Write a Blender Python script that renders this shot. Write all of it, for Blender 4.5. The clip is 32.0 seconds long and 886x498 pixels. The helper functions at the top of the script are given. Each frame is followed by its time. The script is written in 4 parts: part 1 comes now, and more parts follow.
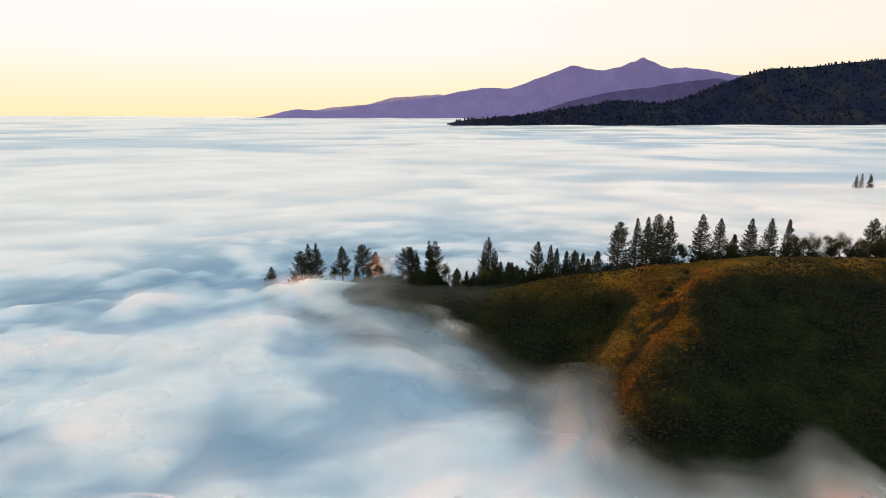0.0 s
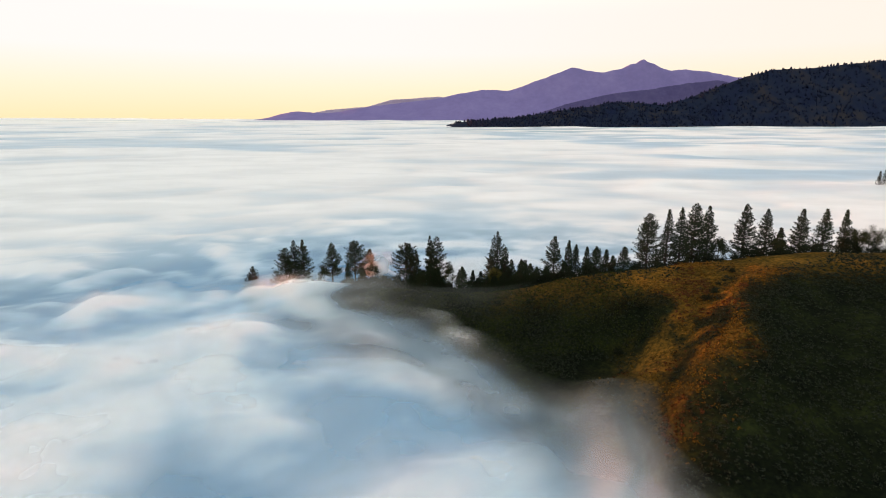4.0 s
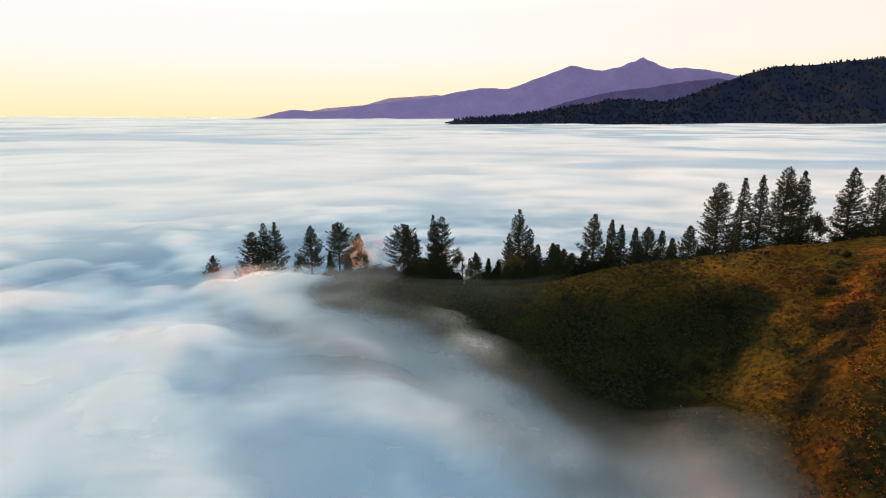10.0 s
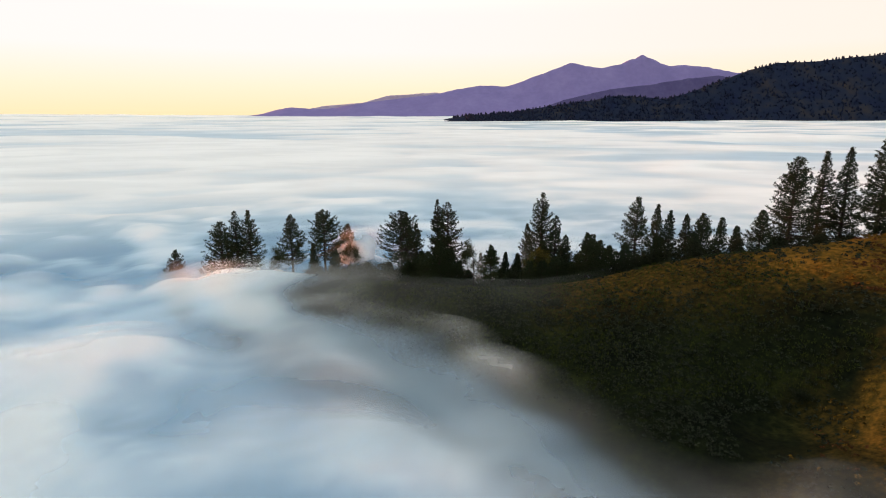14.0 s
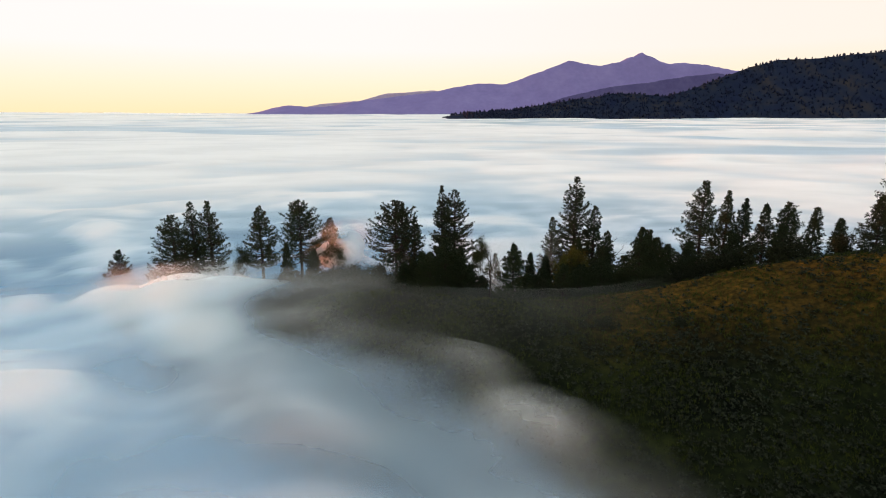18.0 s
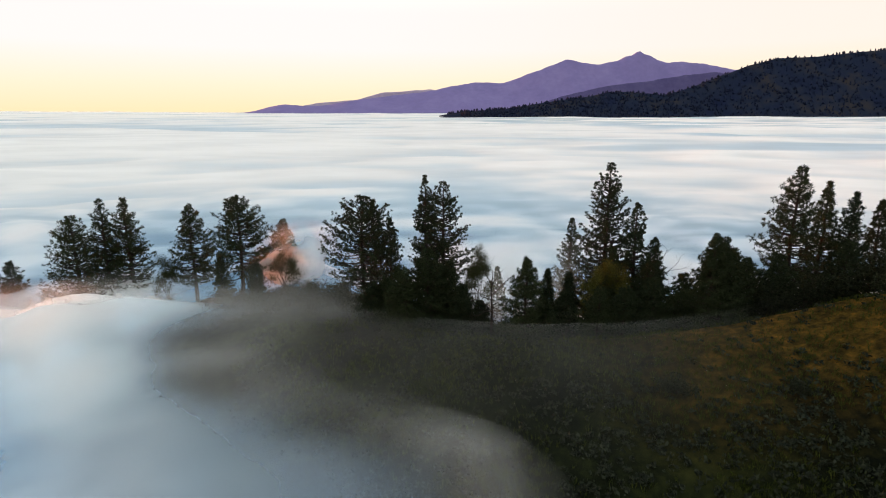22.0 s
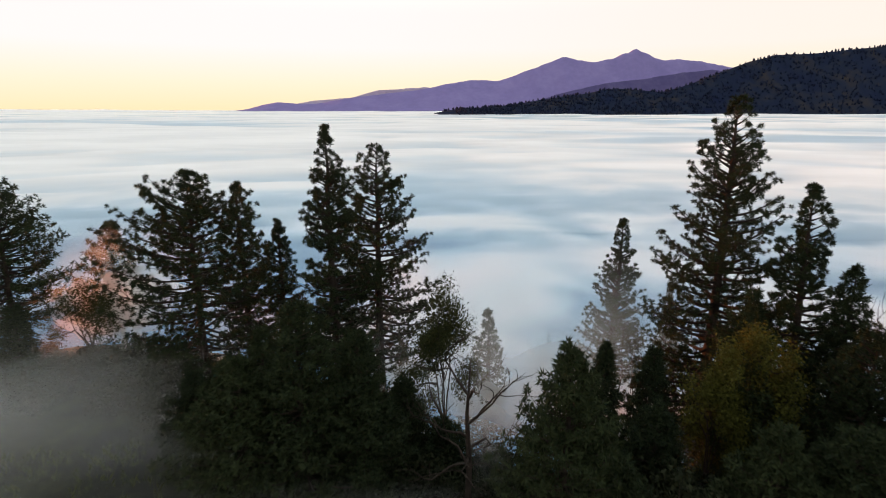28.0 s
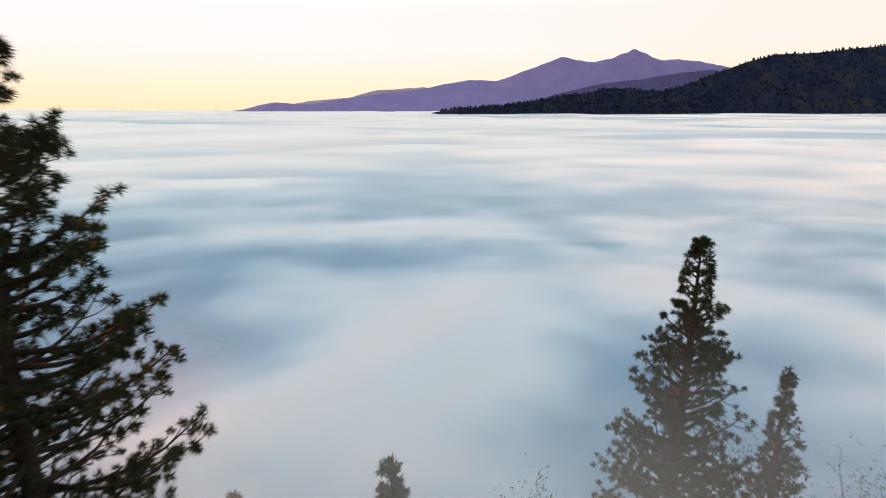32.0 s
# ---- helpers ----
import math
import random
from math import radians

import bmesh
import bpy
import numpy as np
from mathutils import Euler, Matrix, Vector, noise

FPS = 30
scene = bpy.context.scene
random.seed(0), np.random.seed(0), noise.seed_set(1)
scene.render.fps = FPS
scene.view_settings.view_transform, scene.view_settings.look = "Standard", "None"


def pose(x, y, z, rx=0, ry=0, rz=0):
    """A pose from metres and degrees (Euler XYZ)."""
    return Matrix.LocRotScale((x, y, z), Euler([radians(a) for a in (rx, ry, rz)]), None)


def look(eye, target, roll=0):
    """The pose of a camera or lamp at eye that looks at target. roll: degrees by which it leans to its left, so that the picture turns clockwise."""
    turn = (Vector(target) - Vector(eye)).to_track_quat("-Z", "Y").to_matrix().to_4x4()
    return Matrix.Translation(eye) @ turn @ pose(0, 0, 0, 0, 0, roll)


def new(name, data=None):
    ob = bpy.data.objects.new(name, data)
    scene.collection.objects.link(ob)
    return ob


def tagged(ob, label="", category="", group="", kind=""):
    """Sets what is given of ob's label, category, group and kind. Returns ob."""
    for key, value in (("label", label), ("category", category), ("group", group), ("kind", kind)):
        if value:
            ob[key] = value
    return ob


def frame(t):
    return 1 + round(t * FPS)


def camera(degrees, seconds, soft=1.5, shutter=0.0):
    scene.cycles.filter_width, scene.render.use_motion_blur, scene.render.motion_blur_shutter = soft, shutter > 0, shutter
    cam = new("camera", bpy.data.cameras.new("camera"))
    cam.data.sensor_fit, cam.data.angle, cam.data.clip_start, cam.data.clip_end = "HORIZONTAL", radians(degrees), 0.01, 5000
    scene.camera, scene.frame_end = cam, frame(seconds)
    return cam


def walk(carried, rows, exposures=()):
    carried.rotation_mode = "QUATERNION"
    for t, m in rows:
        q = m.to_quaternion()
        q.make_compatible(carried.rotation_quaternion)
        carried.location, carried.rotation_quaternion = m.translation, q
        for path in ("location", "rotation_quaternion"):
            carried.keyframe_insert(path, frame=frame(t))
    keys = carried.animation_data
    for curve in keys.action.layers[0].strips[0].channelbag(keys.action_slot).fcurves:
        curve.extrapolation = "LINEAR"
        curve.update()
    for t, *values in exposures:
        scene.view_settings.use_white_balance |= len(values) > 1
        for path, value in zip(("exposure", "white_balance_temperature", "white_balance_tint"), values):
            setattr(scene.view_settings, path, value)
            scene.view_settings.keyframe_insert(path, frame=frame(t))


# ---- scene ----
cam = camera(76.0, 32.0, soft=1.0, shutter=0.5)
PATH = [
    (0, pose(-0.83, -0.54, 46.68, 76.45, 0, 0.00)),
    (1, pose(-1.03, 4.82, 45.19, 76.53, 0, 0.02)),
    (2, pose(-1.24, 10.30, 43.41, 76.61, 0, 0.01)),
    (3, pose(-1.53, 15.79, 41.46, 76.68, 0, -0.02)),
    (4, pose(-1.81, 21.31, 39.37, 76.75, 0, -0.06)),
    (5, pose(-2.05, 26.88, 37.04, 76.81, 0, -0.08)),
    (6, pose(-2.33, 32.55, 34.76, 76.84, 0, -0.10)),
    (7, pose(-2.71, 38.24, 32.61, 76.84, 0, -0.14)),
    (8, pose(-3.12, 43.92, 30.69, 76.80, 0, -0.19)),
    (9, pose(-3.49, 49.58, 28.95, 76.77, 0, -0.23)),
    (10, pose(-3.87, 55.22, 27.26, 76.75, 0, -0.27)),
    (11, pose(-4.25, 60.85, 25.57, 76.74, 0, -0.31)),
    (12, pose(-4.59, 66.51, 23.91, 76.72, 0, -0.34)),
    (13, pose(-4.91, 72.16, 22.29, 76.67, 0, -0.37)),
    (14, pose(-5.24, 77.79, 20.65, 76.61, 0, -0.40)),
    (15, pose(-5.55, 83.44, 19.02, 76.57, 0, -0.44)),
    (16, pose(-5.88, 89.15, 17.46, 76.51, 0, -0.51)),
    (17, pose(-6.14, 94.89, 16.28, 76.48, 0, -0.57)),
    (18, pose(-6.33, 100.67, 15.37, 76.49, 0, -0.62)),
    (19, pose(-6.39, 106.48, 14.48, 76.50, 0, -0.67)),
    (20, pose(-6.18, 112.26, 13.52, 76.49, 0, -0.73)),
    (21, pose(-5.58, 117.96, 12.50, 76.47, 0, -0.80)),
    (22, pose(-4.55, 123.54, 11.41, 76.45, 0, -0.88)),
    (23, pose(-3.32, 129.11, 10.32, 76.45, 0, -0.91)),
    (24, pose(-2.22, 134.78, 9.29, 76.42, 0, -0.93)),
    (25, pose(-1.50, 140.51, 8.33, 76.37, 0, -1.00)),
    (26, pose(-1.11, 146.06, 7.36, 76.35, 0, -1.10)),
    (27, pose(-1.07, 151.31, 6.36, 76.36, 0, -1.20)),
    (28, pose(-0.39, 156.81, 5.42, 76.33, 0, -1.27)),
    (29, pose(0.84, 162.43, 4.54, 76.27, 0, -1.31)),
    (30, pose(2.35, 168.01, 3.67, 76.25, 0, -1.33)),
    (31, pose(3.70, 173.49, 2.80, 76.27, 0, -1.37)),
    (32, pose(4.64, 179.13, 1.86, 76.39, 0, -1.41)),
]
walk(cam, PATH, exposures=[(0.0, 2.47, 8800, 20), (18.0, 2.47, 8700, 20), (32.0, 2.47, 8600, 21)])

# ---- sky, sun ----
SUN_AZ, SUN_EL = -49.0, 1.9     # degrees clockwise from +y, degrees above the horizon
world = bpy.data.worlds.new("sky")
scene.world = world
world.use_nodes = True
wn = world.node_tree
wn.nodes.clear()
w_out = wn.nodes.new("ShaderNodeOutputWorld")
w_bg = wn.nodes.new("ShaderNodeBackground")
w_sky = wn.nodes.new("ShaderNodeTexSky")
w_sky.sky_type = 'NISHITA'
w_sky.sun_disc = False
w_sky.sun_elevation = radians(SUN_EL)
w_sky.sun_rotation = radians(SUN_AZ)
w_sky.altitude = 300
w_sky.air_density, w_sky.dust_density, w_sky.ozone_density = 1.0, 0.8, 1.0
w_co = wn.nodes.new("ShaderNodeTexCoord")
w_sep = wn.nodes.new("ShaderNodeSeparateXYZ")
w_max = wn.nodes.new("ShaderNodeMath")
w_max.operation, w_max.inputs[1].default_value = 'MAXIMUM', 0.045
w_com = wn.nodes.new("ShaderNodeCombineXYZ")
wn.links.new(w_co.outputs["Generated"], w_sep.inputs[0])
wn.links.new(w_sep.outputs[0], w_com.inputs[0])
wn.links.new(w_sep.outputs[1], w_com.inputs[1])
wn.links.new(w_sep.outputs[2], w_max.inputs[0])
wn.links.new(w_max.outputs[0], w_com.inputs[2])
wn.links.new(w_com.outputs[0], w_sky.inputs[0])
w_hsv = wn.nodes.new("ShaderNodeHueSaturation")
w_hsv.inputs["Saturation"].default_value = 1.0
w_hsv.inputs["Value"].default_value = 2.35
wn.links.new(w_sky.outputs[0], w_hsv.inputs["Color"])
w_ramp = wn.nodes.new("ShaderNodeValToRGB")     # sunset haze, from the horizon upwards
for pos, col in ((0.0, (1.15, 1.08, 0.80)), (0.045, (1.14, 1.16, 1.06)), (0.10, (1.08, 1.21, 1.42)), (0.3, (1.03, 1.20, 1.48))):
    e = w_ramp.color_ramp.elements.new(pos) if pos > 0 else w_ramp.color_ramp.elements[0]
    e.color = (*col, 1)
w_ramp.color_ramp.elements.remove(w_ramp.color_ramp.elements[-1])
w_fac = wn.nodes.new("ShaderNodeMapRange")
w_fac.interpolation_type = 'SMOOTHSTEP'
w_fac.inputs["From Min"].default_value, w_fac.inputs["From Max"].default_value = 0.15, 0.45
wn.links.new(w_sep.outputs[2], w_fac.inputs["Value"])
wn.links.new(w_sep.outputs[2], w_ramp.inputs[0])
w_mix = wn.nodes.new("ShaderNodeMix")
w_mix.data_type = 'RGBA'
wn.links.new(w_fac.outputs[0], w_mix.inputs["Factor"])
w_away = wn.nodes.new("ShaderNodeMapRange")     # the low sky is dimmer and creamier away from the sun
w_away.interpolation_type = 'SMOOTHSTEP'
w_away.inputs["From Min"].default_value, w_away.inputs["From Max"].default_value = -0.25, 0.75
w_tint = wn.nodes.new("ShaderNodeMix")
w_tint.data_type, w_tint.blend_type = 'RGBA', 'MULTIPLY'
w_tint.inputs["B"].default_value = (0.97, 0.945, 0.87, 1)
wn.links.new(w_sep.outputs[0], w_away.inputs["Value"])
wn.links.new(w_away.outputs[0], w_tint.inputs["Factor"])
wn.links.new(w_ramp.outputs[0], w_tint.inputs["A"])
wn.links.new(w_tint.outputs["Result"], w_mix.inputs["A"])
wn.links.new(w_hsv.outputs[0], w_mix.inputs["B"])
wn.links.new(w_mix.outputs["Result"], w_bg.inputs[0])
wn.links.new(w_bg.outputs[0], w_out.inputs[0])
w_bg.inputs[1].default_value = 0.15

sun_data = bpy.data.lights.new("sun", 'SUN')
sun_data.energy, sun_data.angle, sun_data.color = 2.3, radians(6.0), (1.0, 0.32, 0.12)
sun = new("sun", sun_data)
_az, _el = radians(SUN_AZ), radians(SUN_EL)
sun_dir = Vector((math.sin(_az) * math.cos(_el), math.cos(_az) * math.cos(_el), math.sin(_el)))
sun.matrix_world = look(sun_dir * 300, (0, 0, 0))


# ---- noise and mesh helpers ----
def lattice(ix, iy, seed):
    h = (ix.astype(np.int64) * 374761393 + iy.astype(np.int64) * 668265263 + seed * 974711) & 0x7FFFFFFF
    h = ((h ^ (h >> 13)) * 1274126177) & 0x7FFFFFFF
    return ((h ^ (h >> 16)) & 0xFFFF) / 65535.0


def vnoise(x, y, seed=0):
    """Smooth value noise, -1 to 1."""
    x, y = np.asarray(x, float), np.asarray(y, float)
    ix, iy = np.floor(x), np.floor(y)
    fx, fy = x - ix, y - iy
    fx, fy = fx * fx * fx * (fx * (fx * 6 - 15) + 10), fy * fy * fy * (fy * (fy * 6 - 15) + 10)
    a, b = lattice(ix, iy, seed), lattice(ix + 1, iy, seed)
    c, d = lattice(ix, iy + 1, seed), lattice(ix + 1, iy + 1, seed)
    return 2 * (a + (b - a) * fx + (c - a) * fy + (a - b - c + d) * fx * fy) - 1


def fbm(x, y, octaves=4, seed=0):
    total, amp, norm = 0.0, 1.0, 0.0
    for n in range(octaves):
        ca, sa = math.cos(0.7 * n), math.sin(0.7 * n)
        total = total + amp * vnoise((x * ca - y * sa) * 2 ** n, (x * sa + y * ca) * 2 ** n, seed + 17 * n)
        norm += amp
        amp *= 0.5
    return total / norm


def smooth(a, b, x):
    t = np.clip((x - a) / (b - a), 0, 1)
    return t * t * (3 - 2 * t)


def mesh_of(name, verts, faces, materials, soft=True):
    me = bpy.data.meshes.new(name)
    if isinstance(faces, np.ndarray):
        n, k = faces.shape
        me.vertices.add(len(verts))
        me.vertices.foreach_set("co", np.asarray(verts, dtype=np.float32).ravel())
        me.loops.add(n * k)
        me.loops.foreach_set("vertex_index", faces.astype(np.int32).ravel())
        me.polygons.add(n)
        me.polygons.foreach_set("loop_start", np.arange(0, n * k, k, dtype=np.int32))
    else:
        me.from_pydata(verts, [], faces)
    for m in materials:
        me.materials.append(m)
    me.polygons.foreach_set("use_smooth", np.full(len(me.polygons), soft, dtype=bool))
    me.update(calc_edges=True)
    return me


def grid_faces(nx, ny):
    i = np.arange(nx - 1)[None, :] + nx * np.arange(ny - 1)[:, None]
    i = i.ravel()
    return np.stack([i, i + 1, i + nx + 1, i + nx], 1)


def steps(*stretches):
    """Coordinates from stretches of (start, end, first step, growth)."""
    out = []
    for a, b, d, g in stretches:
        x, sign = a, (1 if b > a else -1)
        while (b - x) * sign > 0:
            out.append(x)
            x += sign * d
            d *= g
        out.append(b)
    return np.unique(np.round(np.array(out), 3))


def put_part(name, mesh, parent, label="", kind=""):
    ob = new(name, mesh)
    ob.parent = parent
    return tagged(ob, label=label, kind=kind)


def thing(name, x, y, z, label, category, group=""):
    ob = new(name)
    ob.location = (x, y, z)
    ob.empty_display_size = 0.3
    return tagged(ob, label=label, category=category, group=group)


# ---- materials ----
def material(name):
    m = bpy.data.materials.new(name)
    m.use_nodes = True
    nt = m.node_tree
    return m, nt, nt.nodes["Principled BSDF"], nt.nodes["Material Output"]


def add(nt, kind, **values):
    n = nt.nodes.new(kind)
    for k, v in values.items():
        n.inputs[k].default_value = v
    return n


def ramp(nt, stops):
    n = nt.nodes.new("ShaderNodeValToRGB")
    e = n.color_ramp.elements
    e[0].position, e[0].color = stops[0][0], (*stops[0][1], 1)
    e[1].position, e[1].color = stops[-1][0], (*stops[-1][1], 1)
    for p, c in stops[1:-1]:
        e.new(p).color = (*c, 1)
    return n


def noise_node(nt, scale, detail=4.0, rough=0.55, stretch=None, vector="Object"):
    co = nt.nodes.new("ShaderNodeTexCoord")
    n = add(nt, "ShaderNodeTexNoise", Scale=scale, Detail=detail, Roughness=rough)
    if stretch:
        mp = add(nt, "ShaderNodeMapping", Scale=stretch)
        nt.links.new(co.outputs[vector], mp.inputs[0])
        nt.links.new(mp.outputs[0], n.inputs["Vector"])
    else:
        nt.links.new(co.outputs[vector], n.inputs["Vector"])
    return n


def mottled(name, dark, mid, light, scale, rough=0.9, fine=None, bump=0.0, spec=0.2):
    """A rough surface with colour that varies at two scales, and relief."""
    m, nt, b, out = material(name)
    n1, n2 = noise_node(nt, scale), noise_node(nt, fine or scale * 7)
    mix = add(nt, "ShaderNodeMix", Factor=0.4)
    nt.links.new(n1.outputs["Fac"], mix.inputs["A"])
    nt.links.new(n2.outputs["Fac"], mix.inputs["B"])
    r = ramp(nt, [(0.33, dark), (0.5, mid), (0.68, light)])
    nt.links.new(mix.outputs["Result"], r.inputs[0])
    nt.links.new(r.outputs[0], b.inputs["Base Color"])
    b.inputs["Roughness"].default_value = rough
    b.inputs["Specular IOR Level"].default_value = spec
    if bump:
        bp = add(nt, "ShaderNodeBump", Strength=0.6, Distance=bump)
        nt.links.new(n2.outputs["Fac"], bp.inputs["Height"])
        nt.links.new(bp.outputs[0], b.inputs["Normal"])
    return m


def leafy(name, dark, light, trans=0.15, rough=0.7):
    """Leaves or needles: colour varies from clump to clump and from plant to plant."""
    m, nt, b, out = material(name)
    geo = nt.nodes.new("ShaderNodeNewGeometry")
    info = nt.nodes.new("ShaderNodeObjectInfo")
    mix = add(nt, "ShaderNodeMix", Factor=0.35)
    nt.links.new(geo.outputs["Random Per Island"], mix.inputs["A"])
    nt.links.new(info.outputs["Random"], mix.inputs["B"])
    r = ramp(nt, [(0.1, dark), (0.9, light)])
    nt.links.new(mix.outputs["Result"], r.inputs[0])
    nt.links.new(r.outputs[0], b.inputs["Base Color"])
    b.inputs["Roughness"].default_value = rough
    b.inputs["Specular IOR Level"].default_value = 0.05
    tr = nt.nodes.new("ShaderNodeBsdfTranslucent")
    nt.links.new(r.outputs[0], tr.inputs[0])
    ms = add(nt, "ShaderNodeMixShader", Fac=trans)
    nt.links.new(b.outputs[0], ms.inputs[1])
    nt.links.new(tr.outputs[0], ms.inputs[2])
    nt.links.new(ms.outputs[0], out.inputs[0])
    return m


def fog_material(name, density, thin, scale, low, high, stretch, through_light=0.45):
    """Fog seen from above: white droplets, thinner where little fog lies over the ground (attribute 'thick') and in drifting gaps."""
    m, nt, b, out = material(name)
    nt.nodes.remove(b)
    d = add(nt, "ShaderNodeBsdfDiffuse", Color=(0.97, 0.955, 0.935, 1), Roughness=1.0)
    tl = add(nt, "ShaderNodeBsdfTranslucent", Color=(0.97, 0.955, 0.935, 1))
    body = add(nt, "ShaderNodeMixShader", Fac=through_light)
    nt.links.new(d.outputs[0], body.inputs[1])
    nt.links.new(tl.outputs[0], body.inputs[2])
    at = nt.nodes.new("ShaderNodeAttribute")
    at.attribute_name = "thick"
    if density == 1.0 and through_light < 0.45:     # skylight's blue and warm light on dense fog put into the colour
        skylit_tone = ramp(nt, [(0.30, (0.50, 0.70, 0.86)), (0.62, (0.74, 0.87, 0.95)), (0.92, (0.985, 0.935, 0.915))])
        nt.links.new(at.outputs["Fac"], skylit_tone.inputs[0])
        nt.links.new(skylit_tone.outputs[0], d.inputs["Color"])
        nt.links.new(skylit_tone.outputs[0], tl.inputs["Color"])
    n1 = noise_node(nt, scale, 3.0, 0.5, stretch)
    n2 = noise_node(nt, scale * 4.3, 2.0, 0.5, stretch)
    mx = add(nt, "ShaderNodeMix", Factor=0.2)
    nt.links.new(n1.outputs["Fac"], mx.inputs["A"])
    nt.links.new(n2.outputs["Fac"], mx.inputs["B"])
    rg = add(nt, "ShaderNodeMapRange")
    rg.inputs["From Min"].default_value, rg.inputs["From Max"].default_value = low, high
    rg.interpolation_type = 'SMOOTHSTEP'
    rg.inputs["To Min"].default_value = 1.0 - thin
    nt.links.new(mx.outputs["Result"], rg.inputs["Value"])
    mul = nt.nodes.new("ShaderNodeMath")
    mul.operation = 'MULTIPLY'
    nt.links.new(at.outputs["Fac"], mul.inputs[0])
    nt.links.new(rg.outputs[0], mul.inputs[1])
    mul2 = nt.nodes.new("ShaderNodeMath")
    mul2.operation, mul2.use_clamp = 'MULTIPLY', True
    mul2.inputs[1].default_value = density
    nt.links.new(mul.outputs[0], mul2.inputs[0])
    clear = nt.nodes.new("ShaderNodeBsdfTransparent")
    ms = nt.nodes.new("ShaderNodeMixShader")
    nt.links.new(mul2.outputs[0], ms.inputs[0])
    nt.links.new(clear.outputs[0], ms.inputs[1])
    nt.links.new(body.outputs[0], ms.inputs[2])
    nt.links.new(ms.outputs[0], out.inputs[0])
    return m


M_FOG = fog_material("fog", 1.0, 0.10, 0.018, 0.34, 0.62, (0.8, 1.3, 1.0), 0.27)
M_WISP = fog_material("fog_veil", 0.98, 0.45, 0.07, 0.34, 0.64, (1.0, 0.9, 1.0), 0.40)
M_MIST = fog_material("mist", 0.05, 0.6, 0.05, 0.36, 0.66, (1.0, 1.0, 1.0), 0.04)
M_PUFF = fog_material("lit_mist", 1.0, 0.8, 0.12, 0.34, 0.62, (1.0, 1.0, 1.0), 0.5)
M_BARK = mottled("bark", (0.012, 0.010, 0.009), (0.026, 0.020, 0.017), (0.048, 0.038, 0.032), 1.2, bump=0.03, spec=0.05)
M_NEEDLE = leafy("pine_needles", (0.009, 0.015, 0.009), (0.026, 0.035, 0.015), 0.1)
M_LEAF = leafy("oak_leaves", (0.012, 0.017, 0.008), (0.04, 0.042, 0.015), 0.15)
M_YELLOW = leafy("yellow_leaves", (0.022, 0.026, 0.007), (0.070, 0.068, 0.015), 0.2)
M_GRASS = leafy("grass_blades", (0.010, 0.019, 0.005), (0.052, 0.064, 0.013), 0.25)
M_SAGE = leafy("sage_leaves", (0.004, 0.006, 0.005), (0.026, 0.032, 0.020), 0.1)
M_GOLDBUSH = leafy("golden_leaves", (0.030, 0.020, 0.005), (0.190, 0.098, 0.016), 0.15)
M_RUST = leafy("rust_leaves", (0.020, 0.010, 0.005), (0.095, 0.036, 0.014), 0.15)
M_SCRUB = leafy("scrub_leaves", (0.006, 0.009, 0.005), (0.020, 0.023, 0.011), 0.1)
# distance haze is put into the base colours of these three ranges
M_FAR = mottled("haze_tinted_mountain", (0.15, 0.125, 0.27), (0.17, 0.14, 0.30), (0.20, 0.165, 0.33), 0.006, fine=0.03, spec=0.0)
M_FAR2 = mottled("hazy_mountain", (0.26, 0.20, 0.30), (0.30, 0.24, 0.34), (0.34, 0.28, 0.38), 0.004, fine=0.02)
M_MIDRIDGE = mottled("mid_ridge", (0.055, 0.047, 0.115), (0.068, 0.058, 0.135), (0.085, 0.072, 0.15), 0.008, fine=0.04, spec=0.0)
# the hill's base colour carries the blue of distance haze
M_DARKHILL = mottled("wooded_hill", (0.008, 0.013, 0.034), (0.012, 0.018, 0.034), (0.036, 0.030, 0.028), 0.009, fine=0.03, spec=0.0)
# trees: the same haze blue, lighter to offset their shaded sides
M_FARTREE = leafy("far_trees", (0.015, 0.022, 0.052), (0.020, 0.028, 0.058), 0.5)


